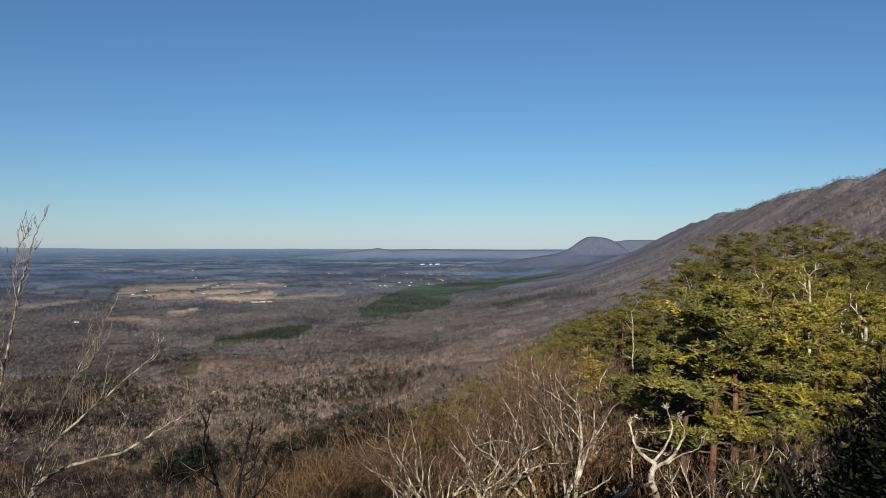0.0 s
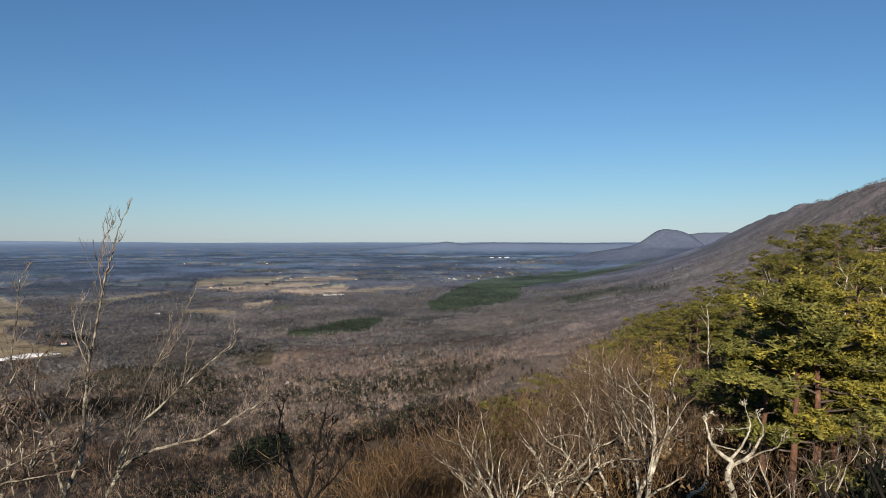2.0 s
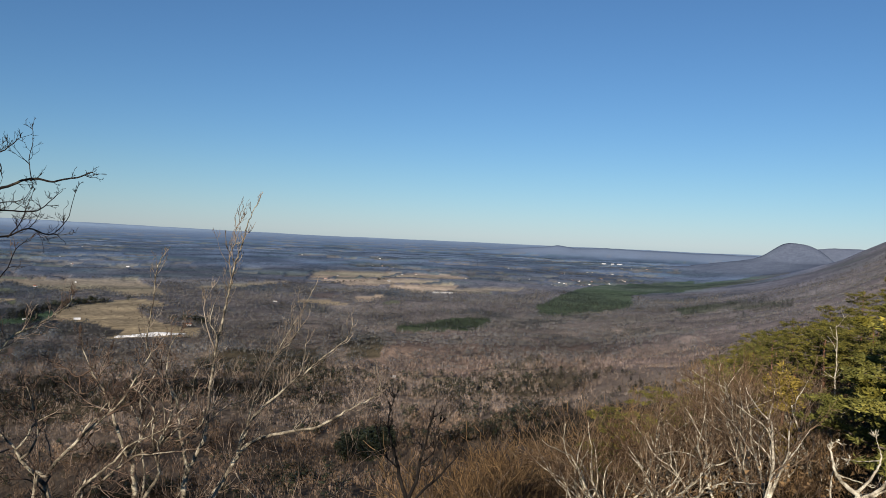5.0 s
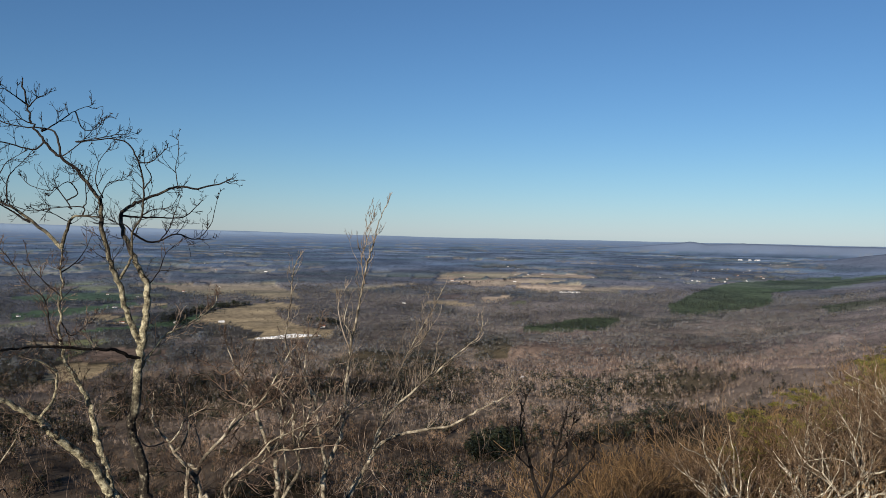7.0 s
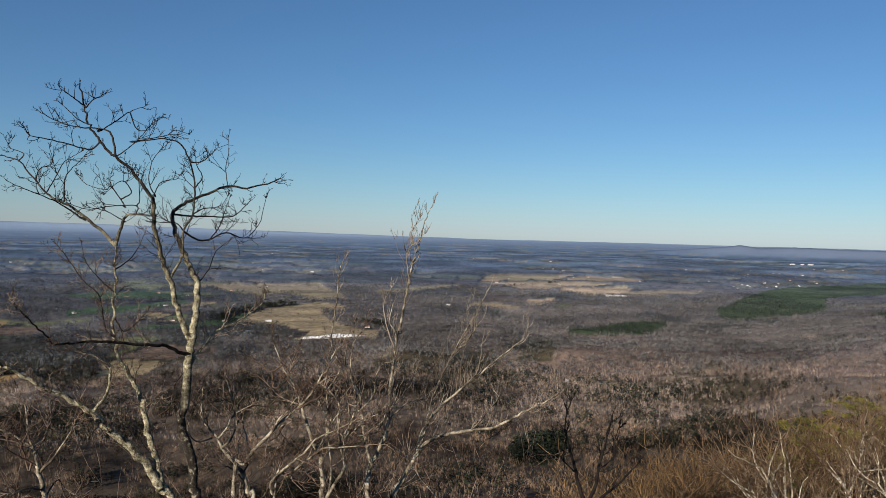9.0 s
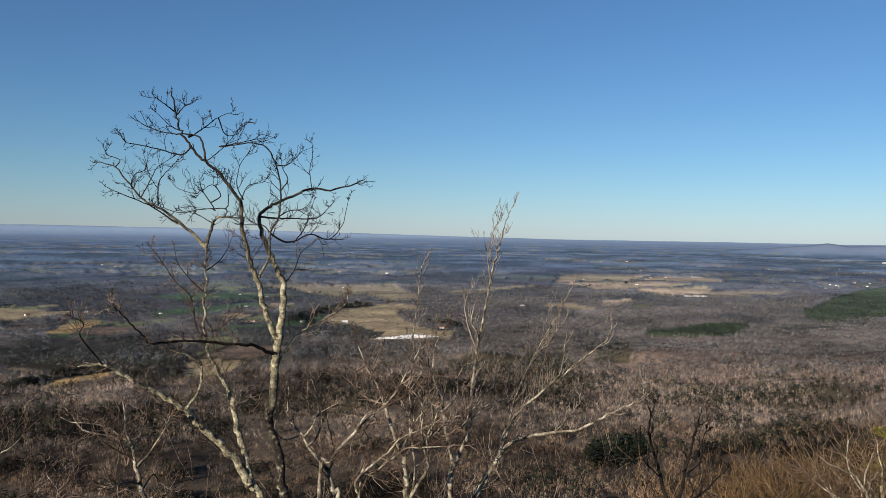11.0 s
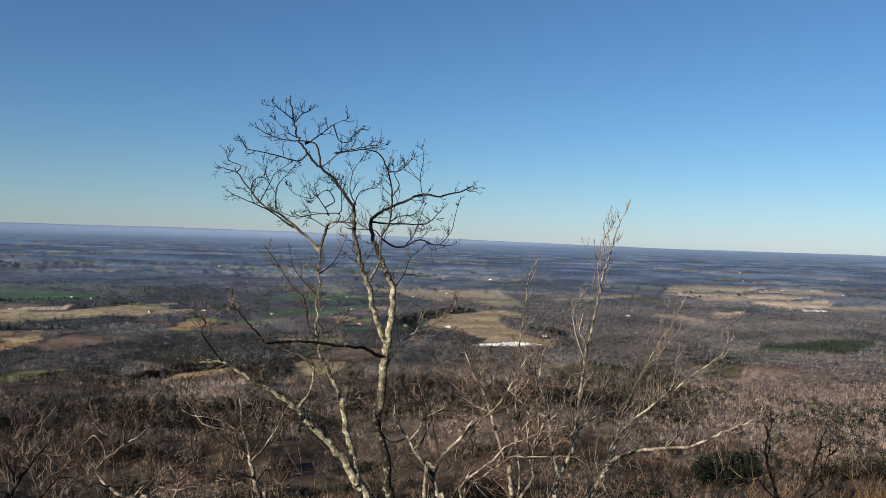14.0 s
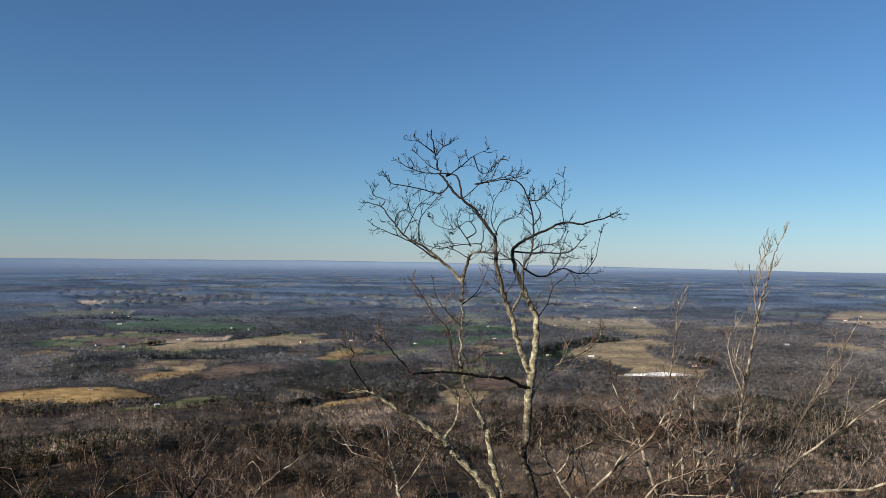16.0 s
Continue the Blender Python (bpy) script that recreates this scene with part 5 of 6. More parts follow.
# ---- wild leafless trees and shrubs on the slope ----
def wild_tree(name, tall, stems, bark, twig, label, seed, lean=0.25, thick=0.09, spread=0.5, kids=5, twig_size=0.011, category="tree", up=0.3, forks=3):
    """A leafless tree with one or more crooked stems, limbs and a haze of twigs."""
    g = np.random.default_rng(seed)
    tree = tagged(new(name), label, category)
    wood, fine = [], Sticks()

    def grow(start, way, length, radius, level):
        n = 7
        pts, d = [np.array(start, float)], np.array(way, float) / np.linalg.norm(way)
        for _ in range(n):
            d = d + g.normal(0, 0.16, 3) + np.array([0, 0, 0.05])
            d /= np.linalg.norm(d)
            pts.append(pts[-1] + d * length / n)
        st = Sticks()
        st.tube(pts, radius, radius * 0.35, 7 if level == 0 else 5)
        wood.append((level, st))
        for k in range(kids if level < 2 else 0):
            i = int(g.integers(2 if level == 0 else 1, n + 1))
            w = (pts[i] - pts[i - 1]) / np.linalg.norm(pts[i] - pts[i - 1])
            side = np.cross(w, g.normal(0, 1, 3))
            side /= np.linalg.norm(side)
            go = w * 0.8 + side * g.uniform(0.4, 0.9)
            if level == 0:
                grow(pts[i], go, length * g.uniform(0.35, 0.6), radius * 0.5 * (1.2 - 0.5 * i / n), 1)
            else:
                sprig(fine, g, pts[i], go, length * g.uniform(0.4, 0.8), twig_size * g.uniform(0.8, 1.3), 1, up, 0.35, forks, 3, 3)
        for k in range(2 + forks // 2):
            sprig(fine, g, pts[-1 - k % 3], d + g.normal(0, 0.4, 3), length * g.uniform(0.3, 0.5), twig_size * 1.1, 1, up, 0.35, forks, 3, 3)

    for k in range(stems):
        a = g.uniform(0, 6.283)
        l = lean * g.uniform(0.3, 1.3)
        grow((0.15 * stems * math.cos(a) * 0.4, 0.15 * stems * math.sin(a) * 0.4, -0.3), (l * math.cos(a), l * math.sin(a), 1), tall * g.uniform(0.55, 0.8), thick * g.uniform(0.7, 1.1), 0)
    for level, st in wood:
        kind = "trunk" if level == 0 else "limb"
        part(kind, st.mesh(kind, bark), tree)
    tagged(part("crown", fine.mesh("crown", twig), tree), kind="stuff")
    return tree


def plant(protos, spots, group):
    """Sets the first trees themselves and then copies at all the other places."""
    first = {}
    for n, m in spots:
        ob = protos[n % len(protos)]
        ob["group"] = group
        if ob.name in first:
            copy_thing(ob, m)
        else:
            first[ob.name] = (ob, m)
    for ob, m in first.values():
        ob.matrix_basis = m


def slope_trees():
    g = np.random.default_rng(17)
    pale = [wild_tree("bare_tree", 5.6, 2, DEAD_WOOD if s % 3 else BARK_GREY, TWIG_WARM, "leafless crooked tree with pale grey limbs on the slope", 100 + s, lean=0.35, thick=0.09, kids=5, twig_size=0.0125, forks=2) for s in range(7)]
    spots = []
    for n in range(46):
        az, r = g.uniform(22, 40), g.uniform(22, 46)
        if 33 < az and r < 28:
            continue
        rim = float(np.interp(az, [22, 26, 30, 34, 38, 40], [-9.5, -7.2, -5.6, -5.2, -6.2, -7.5])) - g.uniform(0, 1) ** 2.5 * 4.5
        x, y = polar(az, r)
        tall = r * math.tan(radians(rim)) + EYE_HEIGHT - ground_at(x, y)
        spots.append((n, place(az, r, g.uniform(0, 360), min(max(tall / 6.2, 0.45), 1.6))))
    plant(pale, spots, "pale bare trees on the slope")
    brown = [wild_tree("scrub_tree", 3.4, 3, TWIG_BROWN, BRUSH, "leafless scrub with a haze of russet twigs on the slope", 140 + s, lean=0.5, thick=0.04, twig_size=0.014, category="shrub", kids=5, forks=2) for s in range(6)]
    spots = []
    for n in range(118):
        az = g.uniform(7, 33) if n < 95 else g.uniform(33, 50)
        r = (g.uniform(28, 72) if az < 21 else g.uniform(36, 72)) if az < 33 else g.uniform(27, 36)
        x, y = polar(az, r)
        rim = float(np.interp(az, [7, 13, 18.6, 24, 29.4, 31.5, 34, 50], [-15.9, -14.4, -12.9, -10.8, -7.8, -6.5, -11, -14])) - g.uniform(0, 1) ** 1.5 * 5.5
        tall = r * math.tan(radians(rim)) + EYE_HEIGHT - ground_at(x, y)
        spots.append((n, place(az, r, g.uniform(0, 360), min(max(tall / 3.2, 0.45), 2.1))))
    plant(brown, spots, "scrub on the slope")
    dark = [wild_tree("sapling", 5.5, 2, BARK_GREY, TWIG_BROWN, "leafless sapling with tangled thin branches below the overlook", 180 + s, lean=0.35, thick=0.045, twig_size=0.008, category="shrub", kids=4, forks=2, up=0.12) for s in range(4)]
    spots = []
    for n, (az, r, top) in enumerate(((-52, 12, -12.5), (-42, 14, -13), (-33, 12, -14), (-29, 13, -14.5), (-14, 12, -14),
                                      (-7, 13, -15), (-1, 15, -14.5), (1.5, 14, -14), (3, 17, -14.5), (10, 16, -16), (13, 18, -16), (-56, 14, -12), (-13, 10.5, -13), (-5, 11.5, -12), (-24, 11, -14), (-40, 12.5, -14.5))):
        x, y = polar(az, r)
        z = ground_at(x, y)
        tall = r * math.tan(radians(top)) + EYE_HEIGHT - z
        spots.append((n, place(az, r, g.uniform(0, 360), min(max(tall, 1.2), 7.5) / 5.3)))
    plant(dark, spots, "saplings below the overlook")


slope_trees()


# ---- pines ----
def tufts(g, centres, needles, length, wide, flat=0.45):
    """Bundles of needles round each centre, as thin blades."""
    c = np.repeat(np.asarray(centres), needles, axis=0)
    n = len(c)
    d = g.normal(0, 1, (n, 3))
    d[:, 2] = np.abs(d[:, 2]) * flat + 0.05
    d /= np.linalg.norm(d, axis=1)[:, None]
    start = c + d * g.uniform(0.0, 0.35, (n, 1)) * length + g.normal(0, 0.05, (n, 3))
    tip = start + d * length * g.uniform(0.6, 1.1, (n, 1))
    side = np.cross(d, g.normal(0, 1, (n, 3)))
    side /= np.linalg.norm(side, axis=1)[:, None]
    side *= wide * g.uniform(0.6, 1.3, (n, 1))
    return np.stack([start - side, start + side, tip], 1).reshape(-1, 3)


def pine_tree(name, tall, needles, label, seed, wide=0.36, per=26, first=0.28):
    """A ragged mountain pine: bent trunk, long level limbs, flat layered sprays of needles."""
    g = np.random.default_rng(seed)
    tree = tagged(new(name), label, "pine tree")
    lean = g.normal(0, 0.05, 2)
    trunk = np.array([(lean[0] * h * h / tall + 0.12 * math.sin(h * 0.8 + seed), lean[1] * h * h / tall + 0.1 * math.cos(h * 0.7), h) for h in np.linspace(-0.4, tall, 14)])
    st = Sticks()
    st.tube(trunk, tall * 0.022, 0.03, 8)
    part("trunk", st.mesh("trunk", BARK_PINE), tree)
    centres = []
    count = int(tall * 3.0)
    for k in range(count):
        s = first + (0.99 - first) * (k + g.random()) / count
        h = s * tall
        a = k * 2.4 + g.normal(0, 0.4)
        reach = tall * wide * math.sqrt(max(1.02 - ((s - 0.42) / 0.62) ** 2, 0.12)) * g.uniform(0.5, 1.1)
        i = int(np.clip(s * 13, 0, 12))
        p = trunk[i] + (trunk[i + 1] - trunk[i]) * (s * 13 - i)
        d = np.array([math.cos(a), math.sin(a), g.uniform(-0.15, 0.2)])
        pts = [p]
        for m in range(6):
            d = d + g.normal(0, 0.13, 3) + np.array([0, 0, 0.05])
            d /= np.linalg.norm(d)
            pts.append(pts[-1] + d * reach / 6)
        limb = Sticks()
        limb.tube(pts, 0.018 + reach * 0.014, 0.012, 4)
        part("limb", limb.mesh("limb", PINE_LIMB), tree)
        for m in (3, 4, 5, 6):
            for _ in range(1 + int(reach * 0.45)):
                hub = pts[m] + g.normal(0, 1, 3) * np.array([0.34, 0.34, 0.05]) * (0.3 + 0.35 * reach) + np.array([0, 0, 0.05])
                for _ in range(7):
                    centres.append(hub + g.normal(0, 1, 3) * np.array([0.22, 0.22, 0.06]))
    for _ in range(10):
        centres.append(trunk[-1] + g.normal(0, 0.25, 3))
    v = tufts(g, centres, int(per * 1.5), 0.2, 0.034, 0.4)
    tagged(part("crown", mesh_from("crown", v, np.arange(len(v)).reshape(-1, 3), needles), tree), kind="stuff")
    return tree


def pine_stand():
    g = np.random.default_rng(23)
    green = [pine_tree("pine_tree", 9.0, NEEDLES, "ragged green mountain pine with layered boughs", 200 + s, wide=0.34 + 0.03 * s, per=9) for s in range(4)]
    gold = [pine_tree("pine_tree", 7.5, NEEDLES_GOLD, "mountain pine with sunlit yellow-green boughs", 220 + s, wide=0.44, per=12, first=0.16) for s in range(2)]
    deep = [pine_tree("pine_tree", 7.5, NEEDLES_BLUE, "deep green pine with dense soft boughs", 240 + s, wide=0.40, per=12, first=0.12) for s in range(2)]
    low = [pine_tree("pine_tree", 5.0, (NEEDLES, NEEDLES_BLUE)[s % 2], "low spreading pine with dense boughs to the ground", 250 + s, wide=0.46, per=12, first=0.06) for s in range(3)]
    tops_az = [27, 29, 31.4, 33.4, 36.5, 38.9, 41.1, 43.7, 46.5, 49.2, 52, 58]
    tops_el = [-9.5, -7.5, -5.4, -4.6, -2.8, -1.4, 1.0, 1.6, 2.3, 2.0, 1.2, 1.0]

    def spot(az, r, drop, unit):
        x, y = polar(az, r)
        z = ground_at(x, y)
        top = r * math.tan(radians(float(np.interp(az, tops_az, tops_el)) - drop)) + EYE_HEIGHT
        return place(az, r, g.uniform(0, 360), float(np.clip((top - z) / unit, 0.5, 1.7)))

    back, n = [], 0
    for r, drop, step in ((88, 0.0, 2.1), (72, 0.9, 2.4), (58, 2.0, 2.9), (47, 3.3, 3.6)):
        az = 30.5 + g.uniform(0, 1.5) + (0 if r > 60 else 4)
        while az < 58:
            back.append((n, spot(az, r * g.uniform(0.94, 1.06), drop + g.uniform(0, 1.0), 9.2)))
            n += 1
            az += step * g.uniform(0.75, 1.25)
    for az, r, drop in ((29.6, 62, 0.2), (30.8, 70, 0.4), (31.9, 58, 0.8), (33.0, 66, 0.5), (34.1, 55, 1.2), (35.2, 62, 1.4), (36.3, 53, 2.2), (37.4, 60, 1.8), (32.5, 50, 2.2), (35.8, 48, 3.4), (30.2, 52, 1.8), (38.6, 50, 3.0)):
        back.append((n, spot(az, r, drop + g.uniform(0, 0.5), 9.2)))
        n += 1
    back.append((n, spot(22.6, 40, 2.6, 9.2)))
    back.append((n + 1, spot(25.5, 46, 1.2, 9.2)))
    plant(green, back, "pines on the spur")
    plant(gold, [(0, spot(45.8, 33, 4.2, 7.7)), (1, spot(50.8, 35, 4.4, 7.7)), (0, spot(47.6, 39, 4.4, 7.7)), (1, spot(54.5, 34, 5, 7.7)), (0, spot(43.2, 38, 4.6, 7.7)), (1, spot(48.6, 29, 6.5, 7.7)), (0, spot(44.4, 28, 7.5, 7.7)), (1, spot(53, 28, 6.5, 7.7))], "sunlit pines")
    plant(deep, [(0, spot(41.3, 35, 6.5, 7.7)), (1, spot(51.2, 52, 3.6, 7.7)), (0, spot(39.5, 42, 5.2, 7.7)), (1, spot(29.0, 47, 0.2, 7.7)), (1, spot(31.5, 52, 1.0, 7.7)), (0, spot(42.6, 32, 5.5, 7.7)), (1, spot(46.8, 31, 8, 7.7))], "deep green pines")
    plant(low, [(n, spot(az, r, drop, 5.2)) for n, (az, r, drop) in enumerate(((52.4, 25, 12), (45.3, 30, 9.5), (49.2, 30, 9.5), (51.8, 30, 9), (41.6, 31, 8.6), (35.2, 36, 6.5), (32.4, 40, 4.6), (37.6, 36, 6.4), (27.2, 42, 2.4)))], "low pines on the slope")
    bare_foot = [pine_tree("pine_tree", 6.2, (NEEDLES_GOLD, NEEDLES_BLUE)[s], "mountain pine with a bare reddish lower trunk", 270 + s, wide=0.46, per=14, first=0.22) for s in range(2)]
    plant(bare_foot, [(0, place(43.8, 27.2, 60, 1.05)), (1, place(42.1, 26.6, 10, 1.0)), (1, place(40.4, 28.5, 130, 0.9))], "pines with bare lower trunks")
    tangle = [wild_tree("dead_tree", 3.2, 3, DEAD_WOOD, TWIG_BROWN, "bleached tangle of dead branches under the pines", 280 + s, lean=0.9, thick=0.05, kids=4, twig_size=0.012, category="dead tree", forks=2, up=0.1) for s in range(3)]
    plant(tangle, [(n, place(az, r, 70 * n, size)) for n, (az, r, size) in enumerate(((44.7, 25.5, 1.0), (46.4, 25.8, 1.05), (47.3, 24.6, 0.8), (41.2, 25.2, 0.8), (49.3, 25.5, 0.95), (51.2, 26, 0.9), (43.0, 24.6, 0.7)))], "dead branches under the pines")
    young = pine_tree("pine_tree", 4.0, NEEDLES_AMBER, "slim yellowing young pine among bare trees", 260, wide=0.2, per=16, first=0.2)
    young.matrix_basis = place(33.6, 34, 40, 1.0)


pine_stand()


def dead_poles():
    g = np.random.default_rng(29)
    for az, r, base, top, rad in ((48.0, 36, -7, -1.7, 0.10), (50.0, 36, -7, -4.0, 0.09), (51.3, 34, -8, -4.6, 0.14), (45.0, 44, -6, -2.2, 0.06), (53.2, 36, -8, -3.0, 0.1), (40.2, 40, -8, -3.5, 0.05), (36.5, 42, -9, -4.5, 0.05)):
        x, y = polar(az, r)
        z = ground_at(x, y)
        tall = r * math.tan(radians(top)) + EYE_HEIGHT - z
        snag = tagged(new("dead_tree"), "bleached broken dead trunk standing among the pines", "dead tree", "dead trunks among the pines")
        snag.location = (x, y, z - 0.2)
        pts = np.array([(0.04 * h * g.normal(0, 0.3), 0.04 * h * g.normal(0, 0.3), h) for h in np.linspace(0, tall, 9)])
        st = Sticks()
        st.tube(pts, rad, rad * 0.4, 7)
        part("trunk", st.mesh("trunk", DEAD_WOOD), snag)
        for k in range(6):
            i = int(g.integers(4, 9))
            st = Sticks()
            a = g.uniform(0, 6.283)
            sprig(st, g, pts[i], (math.cos(a), math.sin(a), 0.5), g.uniform(0.5, 1.4), rad * 0.35, 1, 0.4, 0.3, 2, 4)
            part("branch", st.mesh("branch", DEAD_WOOD), snag)


dead_poles()


# ---- undergrowth ----
def undergrowth():
    g = np.random.default_rng(31)
    n = 16000
    a, r = np.radians(g.uniform(5, 58, n)), g.uniform(22 ** 1.4, 95 ** 1.4, n) ** (1 / 1.4)
    x, y = r * np.sin(a), r * np.cos(a)
    z = height(x, y)
    base = np.stack([x, y, z - 0.1], -1)
    per = 5
    b = np.repeat(base, per, axis=0) + g.normal(0, 0.25, (n * per, 3)) * np.array([1, 1, 0])
    tip = b + np.stack([g.normal(0, 0.35, n * per), g.normal(0, 0.35, n * per), g.uniform(0.2, 0.9, n * per)], -1)
    side = g.normal(0, 1, (n * per, 3)) * np.array([0.02, 0.02, 0.005])
    v = np.stack([b - side, b + side, tip], 1).reshape(-1, 3)
    ob = new("undergrowth", mesh_from("undergrowth", v, np.arange(len(v)).reshape(-1, 3), BRUSH))
    tagged(ob, "dry russet brush covering the steep slope", "brush", kind="stuff")
    m = 26000
    a, r = np.radians(g.uniform(6, 40, m)), g.uniform(16 ** 1.3, 75 ** 1.3, m) ** (1 / 1.3)
    x, y = r * np.sin(a), r * np.cos(a)
    c = np.stack([x, y, height(x, y) + g.uniform(0.2, 2.4, m)], -1)
    v = (c[:, None] + g.normal(0, 0.045, (m, 3, 3))).reshape(-1, 3)
    ob = new("dead_leaves", mesh_from("dead_leaves", v, np.arange(len(v)).reshape(-1, 3), BRUSH))
    tagged(ob, "brown dead leaves clinging to the scrub", "leaves", kind="stuff")


undergrowth()


def laurel_bush(az, r, wide, top, seed):
    """A dense evergreen bush close to the overlook."""
    g = np.random.default_rng(seed)
    x, y = polar(az, r)
    z = ground_at(x, y)
    tall = r * math.tan(radians(top)) + EYE_HEIGHT - z
    bush = tagged(new("laurel_bush"), "dense evergreen bush beside the overlook, shade put into its near-black leaves", "bush", "laurel bushes")
    bush.location = (x, y, z)
    st = Sticks()
    for k in range(9):
        a = g.uniform(0, 6.283)
        sprig(st, g, (0, 0, -0.2), (0.6 * math.cos(a), 0.6 * math.sin(a), 1), tall * 0.8, 0.025, 0, 0.2, 0.2, 0, 5)
        part("stem", st.mesh("stem", BARK_DARK), bush)
        st = Sticks()
    n = 12000
    d = g.normal(0, 1, (n, 3))
    d /= np.linalg.norm(d, axis=1)[:, None]
    c = d * (g.uniform(0.2, 1.0, (n, 1)) ** 0.4) * np.array([wide, wide, tall * 0.55]) + np.array([0, 0, tall * 0.5])
    c += 0.06 * g.normal(0, 1, (n, 3))
    out = d + g.normal(0, 0.5, (n, 3))
    out /= np.linalg.norm(out, axis=1)[:, None]
    side = np.cross(out, g.normal(0, 1, (n, 3)))
    side /= np.linalg.norm(side, axis=1)[:, None]
    l = g.uniform(0.026, 0.046, (n, 1))
    quad = np.stack([c, c + out * l + side * l * 0.35, c + out * l * 2, c + out * l - side * l * 0.35], 1).reshape(-1, 3)
    tagged(part("leaves", mesh_from("leaves", quad, np.arange(n * 4).reshape(-1, 4), LAUREL_SHADED), bush), kind="stuff")


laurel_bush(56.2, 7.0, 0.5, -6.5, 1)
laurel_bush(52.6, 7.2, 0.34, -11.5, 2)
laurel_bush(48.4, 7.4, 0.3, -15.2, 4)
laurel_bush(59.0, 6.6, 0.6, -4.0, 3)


# ---- buildings in the valley ----
def box(w, d, h, z=0.0):
    x, y = w / 2, d / 2
    v = [(sx * x, sy * y, zz) for zz in (z, z + h) for sx, sy in ((-1, -1), (1, -1), (1, 1), (-1, 1))]
    return v, [(0, 3, 2, 1), (4, 5, 6, 7), (0, 1, 5, 4), (1, 2, 6, 5), (2, 3, 7, 6), (3, 0, 4, 7)]


def poly(name, v, f, material):
    me = bpy.data.meshes.new(name)
    me.from_pydata(v, [], f)
    me.materials.append(material)
    return me


def house(az, r, w, d, h, turn, wall, roof, name="farmhouse", label="white farmhouse with a pitched roof in the valley", category="house", windows=3, group=""):
    """A gabled building with eaves, windows on its long sides and a chimney."""
    x, y = polar(az, r)
    X, Y, Z, k = (float(q[0]) for q in squeeze(np.array([x]), np.array([y]), np.array([ground_at(x, y)])))
    ob = tagged(new(name), label, category, group)
    ob.matrix_basis = pose(X, Y, Z - 0.3, 0, 0, turn) @ Matrix.Scale(k, 4)
    rise = d * 0.32
    v, f = box(w, d, h)
    v = v + [(-w / 2, 0, h + rise), (w / 2, 0, h + rise)]
    f = f[:1] + f[2:] + [(4, 7, 8), (5, 9, 6)]
    part("wall", poly("wall", v, f, wall), ob)
    e, t = 0.5, 0.25
    rv = []
    for sx in (-1, 1):
        x0 = sx * (w / 2 + e)
        rv += [(x0, -d / 2 - e, h - 0.3), (x0, 0, h + rise), (x0, d / 2 + e, h - 0.3), (x0, -d / 2 - e, h - 0.3 + t), (x0, 0, h + rise + t), (x0, d / 2 + e, h - 0.3 + t)]
    rf = [(0, 6, 7, 1), (1, 7, 8, 2), (3, 4, 10, 9), (4, 5, 11, 10), (0, 1, 4, 3), (1, 2, 5, 4), (6, 9, 10, 7), (7, 10, 11, 8), (0, 3, 9, 6), (2, 8, 11, 5)]
    part("roof", poly("roof", rv, rf, roof), ob)
    for n in range(windows):
        for s in (-1, 1):
            v, f = box(w * 0.10, 0.12, h * 0.38, h * 0.35)
            cx = -w / 2 + w * (n + 0.5) / windows
            part("window", poly("window", [(a + cx, b + s * (d / 2 + 0.03), c) for a, b, c in v], f, GLASS_DARK), ob)
    if windows:
        v, f = box(0.9, 0.9, rise + 1.6, h)
        part("chimney", poly("chimney", [(a + w * 0.3, b, c) for a, b, c in v], f, ROOF_RED), ob)
    return ob


def covered_clamp():
    """The long low mound under white sheeting beside the hay field."""
    ends = [squeeze(*(np.array([q]) for q in (*polar(a, r), VALLEY)))[:2] for a, r in ((-13.45, 1985), (-8.3, 2035))]
    p, q = Vector((float(ends[0][0][0]), float(ends[0][1][0]), 0)), Vector((float(ends[1][0][0]), float(ends[1][1][0]), 0))
    mid, run = (p + q) / 2, q - p
    g = np.random.default_rng(41)
    n, m = 40, 9
    v, f = [], []
    for i in range(n):
        s = i / (n - 1)
        swell = 0.5 + 0.55 * math.exp(-((s - 0.55) / 0.25) ** 2) + 0.1 * g.random()
        swell *= min(1, s * 14 + 0.05, (1 - s) * 14 + 0.05)
        for j in range(m):
            a = math.pi * j / (m - 1)
            v.append(((s - 0.5) * run.length, 9 * math.cos(a) * (0.6 + 0.4 * swell), 11 * swell * math.sin(a) + 0.1 * g.random()))
    for i in range(n - 1):
        for j in range(m - 1):
            k = i * m + j
            f.append((k, k + 1, k + m + 1, k + m))
    ob = new("covered_mound", poly("covered_mound", v, f, WHITE_METAL))
    ob.matrix_basis = pose(mid.x, mid.y, ground_at(mid.x, mid.y) + 4, 0, 0, math.degrees(math.atan2(run.y, run.x)))
    tagged(ob, "long low mound under bright white sheeting by a hay field", "covered mound")


covered_clamp()
house(-8.5, 2207, 13, 8, 4, 10, WHITE_WALL, ROOF_RED, "barn", "white barn with a rusty roof beside the mound", "barn", 2)
house(6.15, 1440, 6, 4.5, 2.6, 25, WHITE_WALL, WHITE_METAL, label="small white house at the edge of the bare woods")
house(-46.34, 1493, 8, 6, 3.2, 60, WHITE_WALL, WHITE_METAL, label="bright white farmhouse in a meadow beside dark evergreens")
house(-45.0, 1890, 9, 6, 3, 50, WHITE_WALL, ROOF_RED, label="white farmhouse with a red roof by a straw field")
house(-50.5, 1720, 8, 6, 3, 45, WHITE_WALL, ROOF_GREY, label="white house with a grey roof beside a straw field")
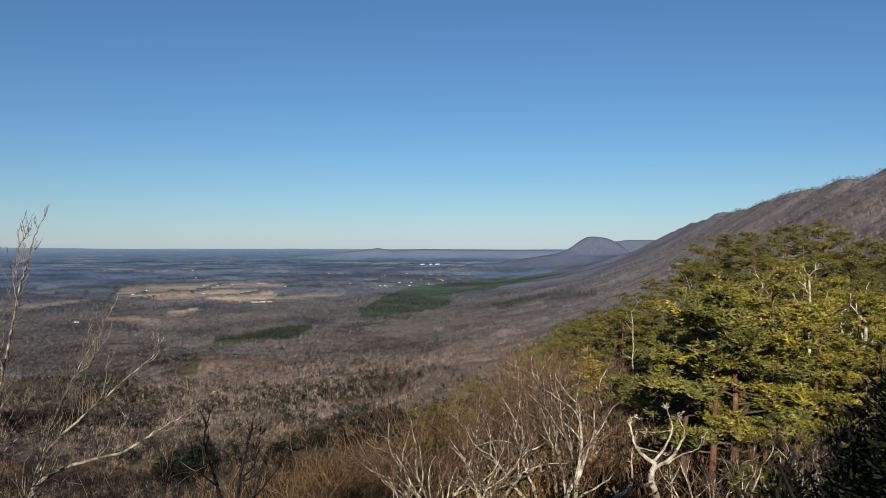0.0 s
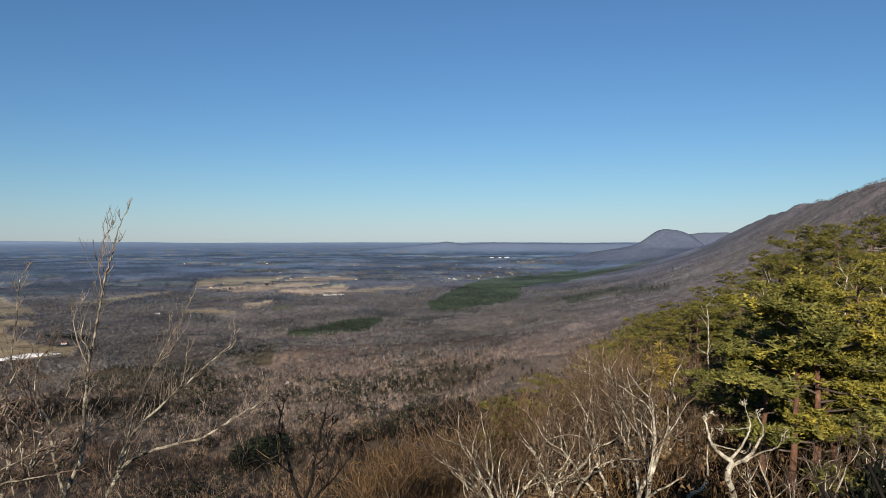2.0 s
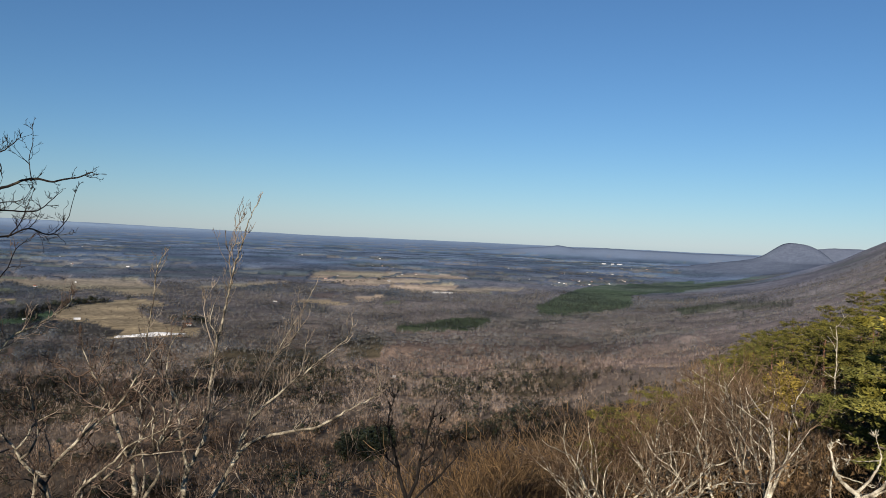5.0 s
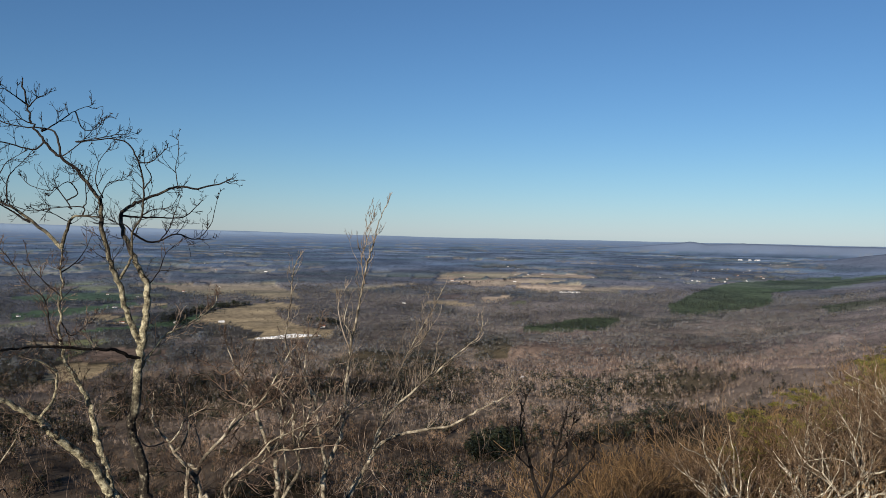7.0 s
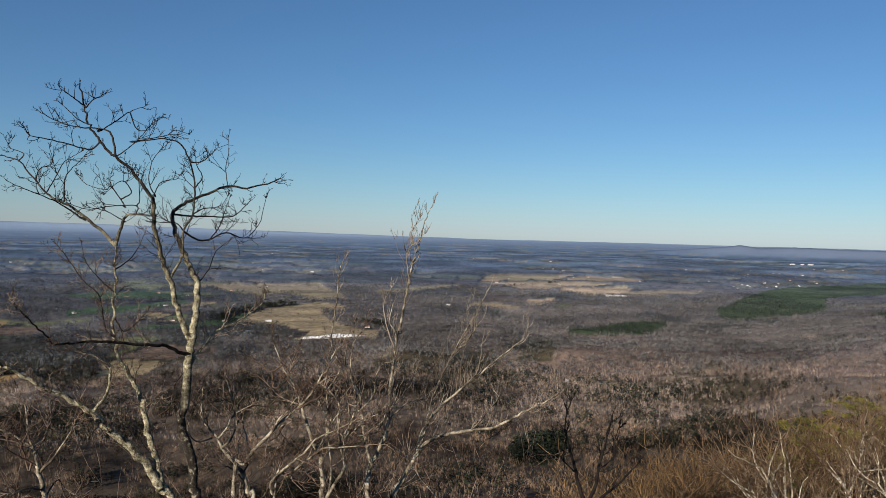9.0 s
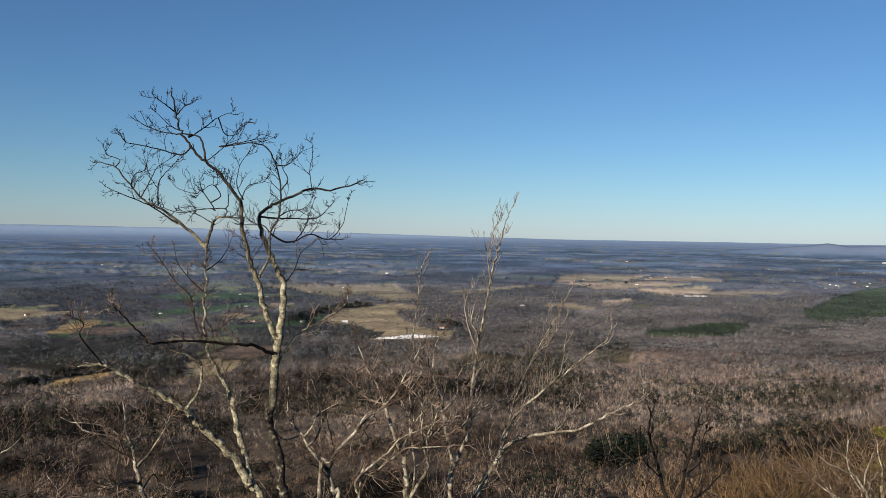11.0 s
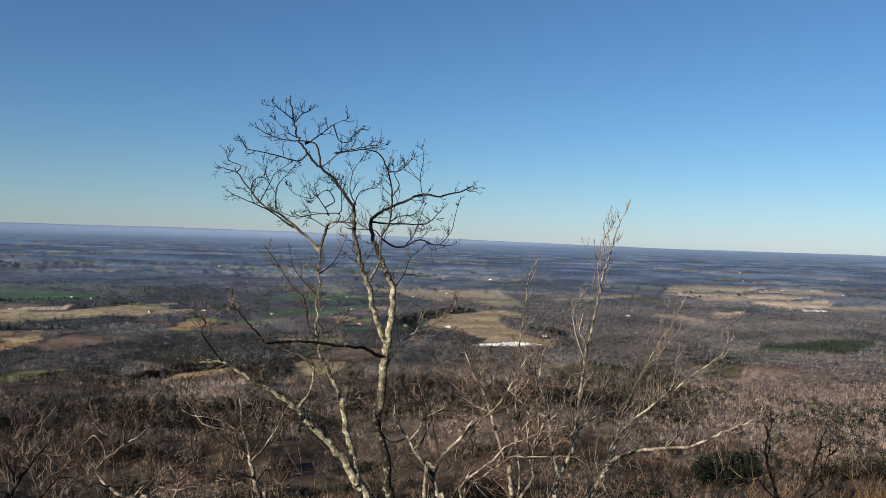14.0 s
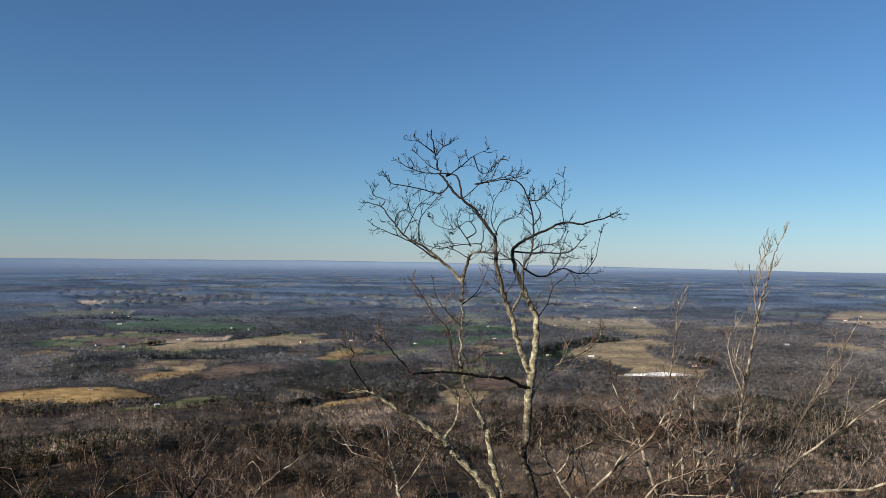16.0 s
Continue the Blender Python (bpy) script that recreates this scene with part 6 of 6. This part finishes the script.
house(-18.63, 2329, 15, 7, 3, 20, WHITE_WALL, WHITE_METAL, "barn", "long white metal barn among green fields", "barn", 2)
house(9.45, 3540, 92, 12, 3, 5, WHITE_WALL, WHITE_METAL, "warehouse", "long white warehouse beyond the straw fields", "warehouse", 0)
house(-2.63, 2917, 14, 7, 3, 0, WHITE_WALL, WHITE_METAL, "barn", "white metal barn at a field edge", "barn", 2)
for az_, w_ in ((21.0, 90), (21.6, 60), (22.1, 120)):
    house(az_, 9700, w_ * 0.55, 30, 8, 20, WHITE_WALL, WHITE_METAL, "factory_hall", "white factory hall far down the valley", "factory", 0, "factory halls")


def far_farms():
    g = np.random.default_rng(43)
    for n in range(350):
        az, r = g.uniform(-57, 26), g.uniform(2300 ** 0.6, 9000 ** 0.6) ** (1 / 0.6)
        if n >= 170:
            az, r = g.uniform(4, 25), g.uniform(4800, 9400)
        if n >= 280:
            az, r = g.normal(18.8, 1.3), g.normal(6000, 700)
        x, y = polar(az, r)
        if int(cover(np.array([x]), np.array([y]))[0]) in (0, 6, 7, 8) or along(x, y, 33)[1] < 900:
            continue
        house(az, r, g.uniform(9, 20 if n < 280 else 13), g.uniform(6, 8), g.uniform(2.4, 3.8 if n < 280 else 3.0), g.uniform(0, 180), WHITE_WALL, (WHITE_METAL, ROOF_GREY, ROOF_RED)[int(g.integers(0, 3))], "farm_building",
              "small pale farm building among the valley fields", "farm building", 0, "valley farm buildings")


far_farms()


# ---- hedges and field trees ----
def hedge(label, points, count, tall, patterns, material, spread=4.0):
    """A row of bushes or trees between fields."""
    p = np.array(points, float)
    s = rng.uniform(0, len(p) - 1, count)
    i = np.minimum(s.astype(int), len(p) - 2)
    q = p[i] + (p[i + 1] - p[i]) * (s - i)[:, None] + rng.normal(0, spread, (count, 2))
    ob = scatter("hedge", label, patterns, q[:, 0], q[:, 1], rng.uniform(0.6, 1.2, count) * tall, material, 2.2)
    ob["category"] = "hedge"


BUSHES = [pine_pattern(34, s + 80) for s in range(4)]
hedge("dark evergreen hedge between straw field and meadow", [(-1235, 943), (-1189, 972), (-1167, 1011), (-1165, 1072), (-1170, 1120)], 110, 8, BUSHES, FAR_PINE)
hedge("row of dark evergreens along a meadow", [(-1030, 1067), (-1022, 1105), (-1046, 1184)], 36, 8, BUSHES, FAR_PINE)
hedge("dark trees along the top of a meadow", [(-1584, 1433), (-1522, 1539), (-1413, 1650)], 70, 10, BUSHES, FAR_PINE, 7)
hedge("dark bushes beside a pale field", [(-1927, 1786), (-1938, 1875)], 40, 12, BUSHES, FAR_PINE, 7)
hedge("dark hedge below a pale field", [(-1854, 2078), (-1788, 2230), (-1741, 2296)], 50, 12, BUSHES, FAR_PINE, 7)
hedge("dark trees along green pastures", [(-2200, 2074), (-2128, 2308), (-1934, 2432)], 70, 12, BUSHES, FAR_PINE, 9)
hedge("dark trees behind far pastures", [(-3131, 2228), (-2918, 2424), (-2682, 2527)], 80, 14, BUSHES, FAR_PINE, 10)
hedge("dark trees along a lane past the hay field", [(-420, 2350), (-330, 2290), (-290, 2230)], 50, 14, BUSHES, FAR_PINE, 8)
hedge("dark trees on the side of the hay field", [(-741, 2123), (-768, 2400), (-740, 2650), (-700, 2780)], 190, 16, BUSHES, FAR_PINE, 26)
hedge("bushes along the edge of the straw fields", [(88, 3996), (275, 4216), (480, 4589), (640, 4520)], 70, 12, BUSHES, FAR_PINE, 12)
hedge("dark trees on the edge of the clay field", [(-906, 1170), (-890, 1287), (-853, 1370)], 90, 13, BUSHES, FAR_PINE, 7)
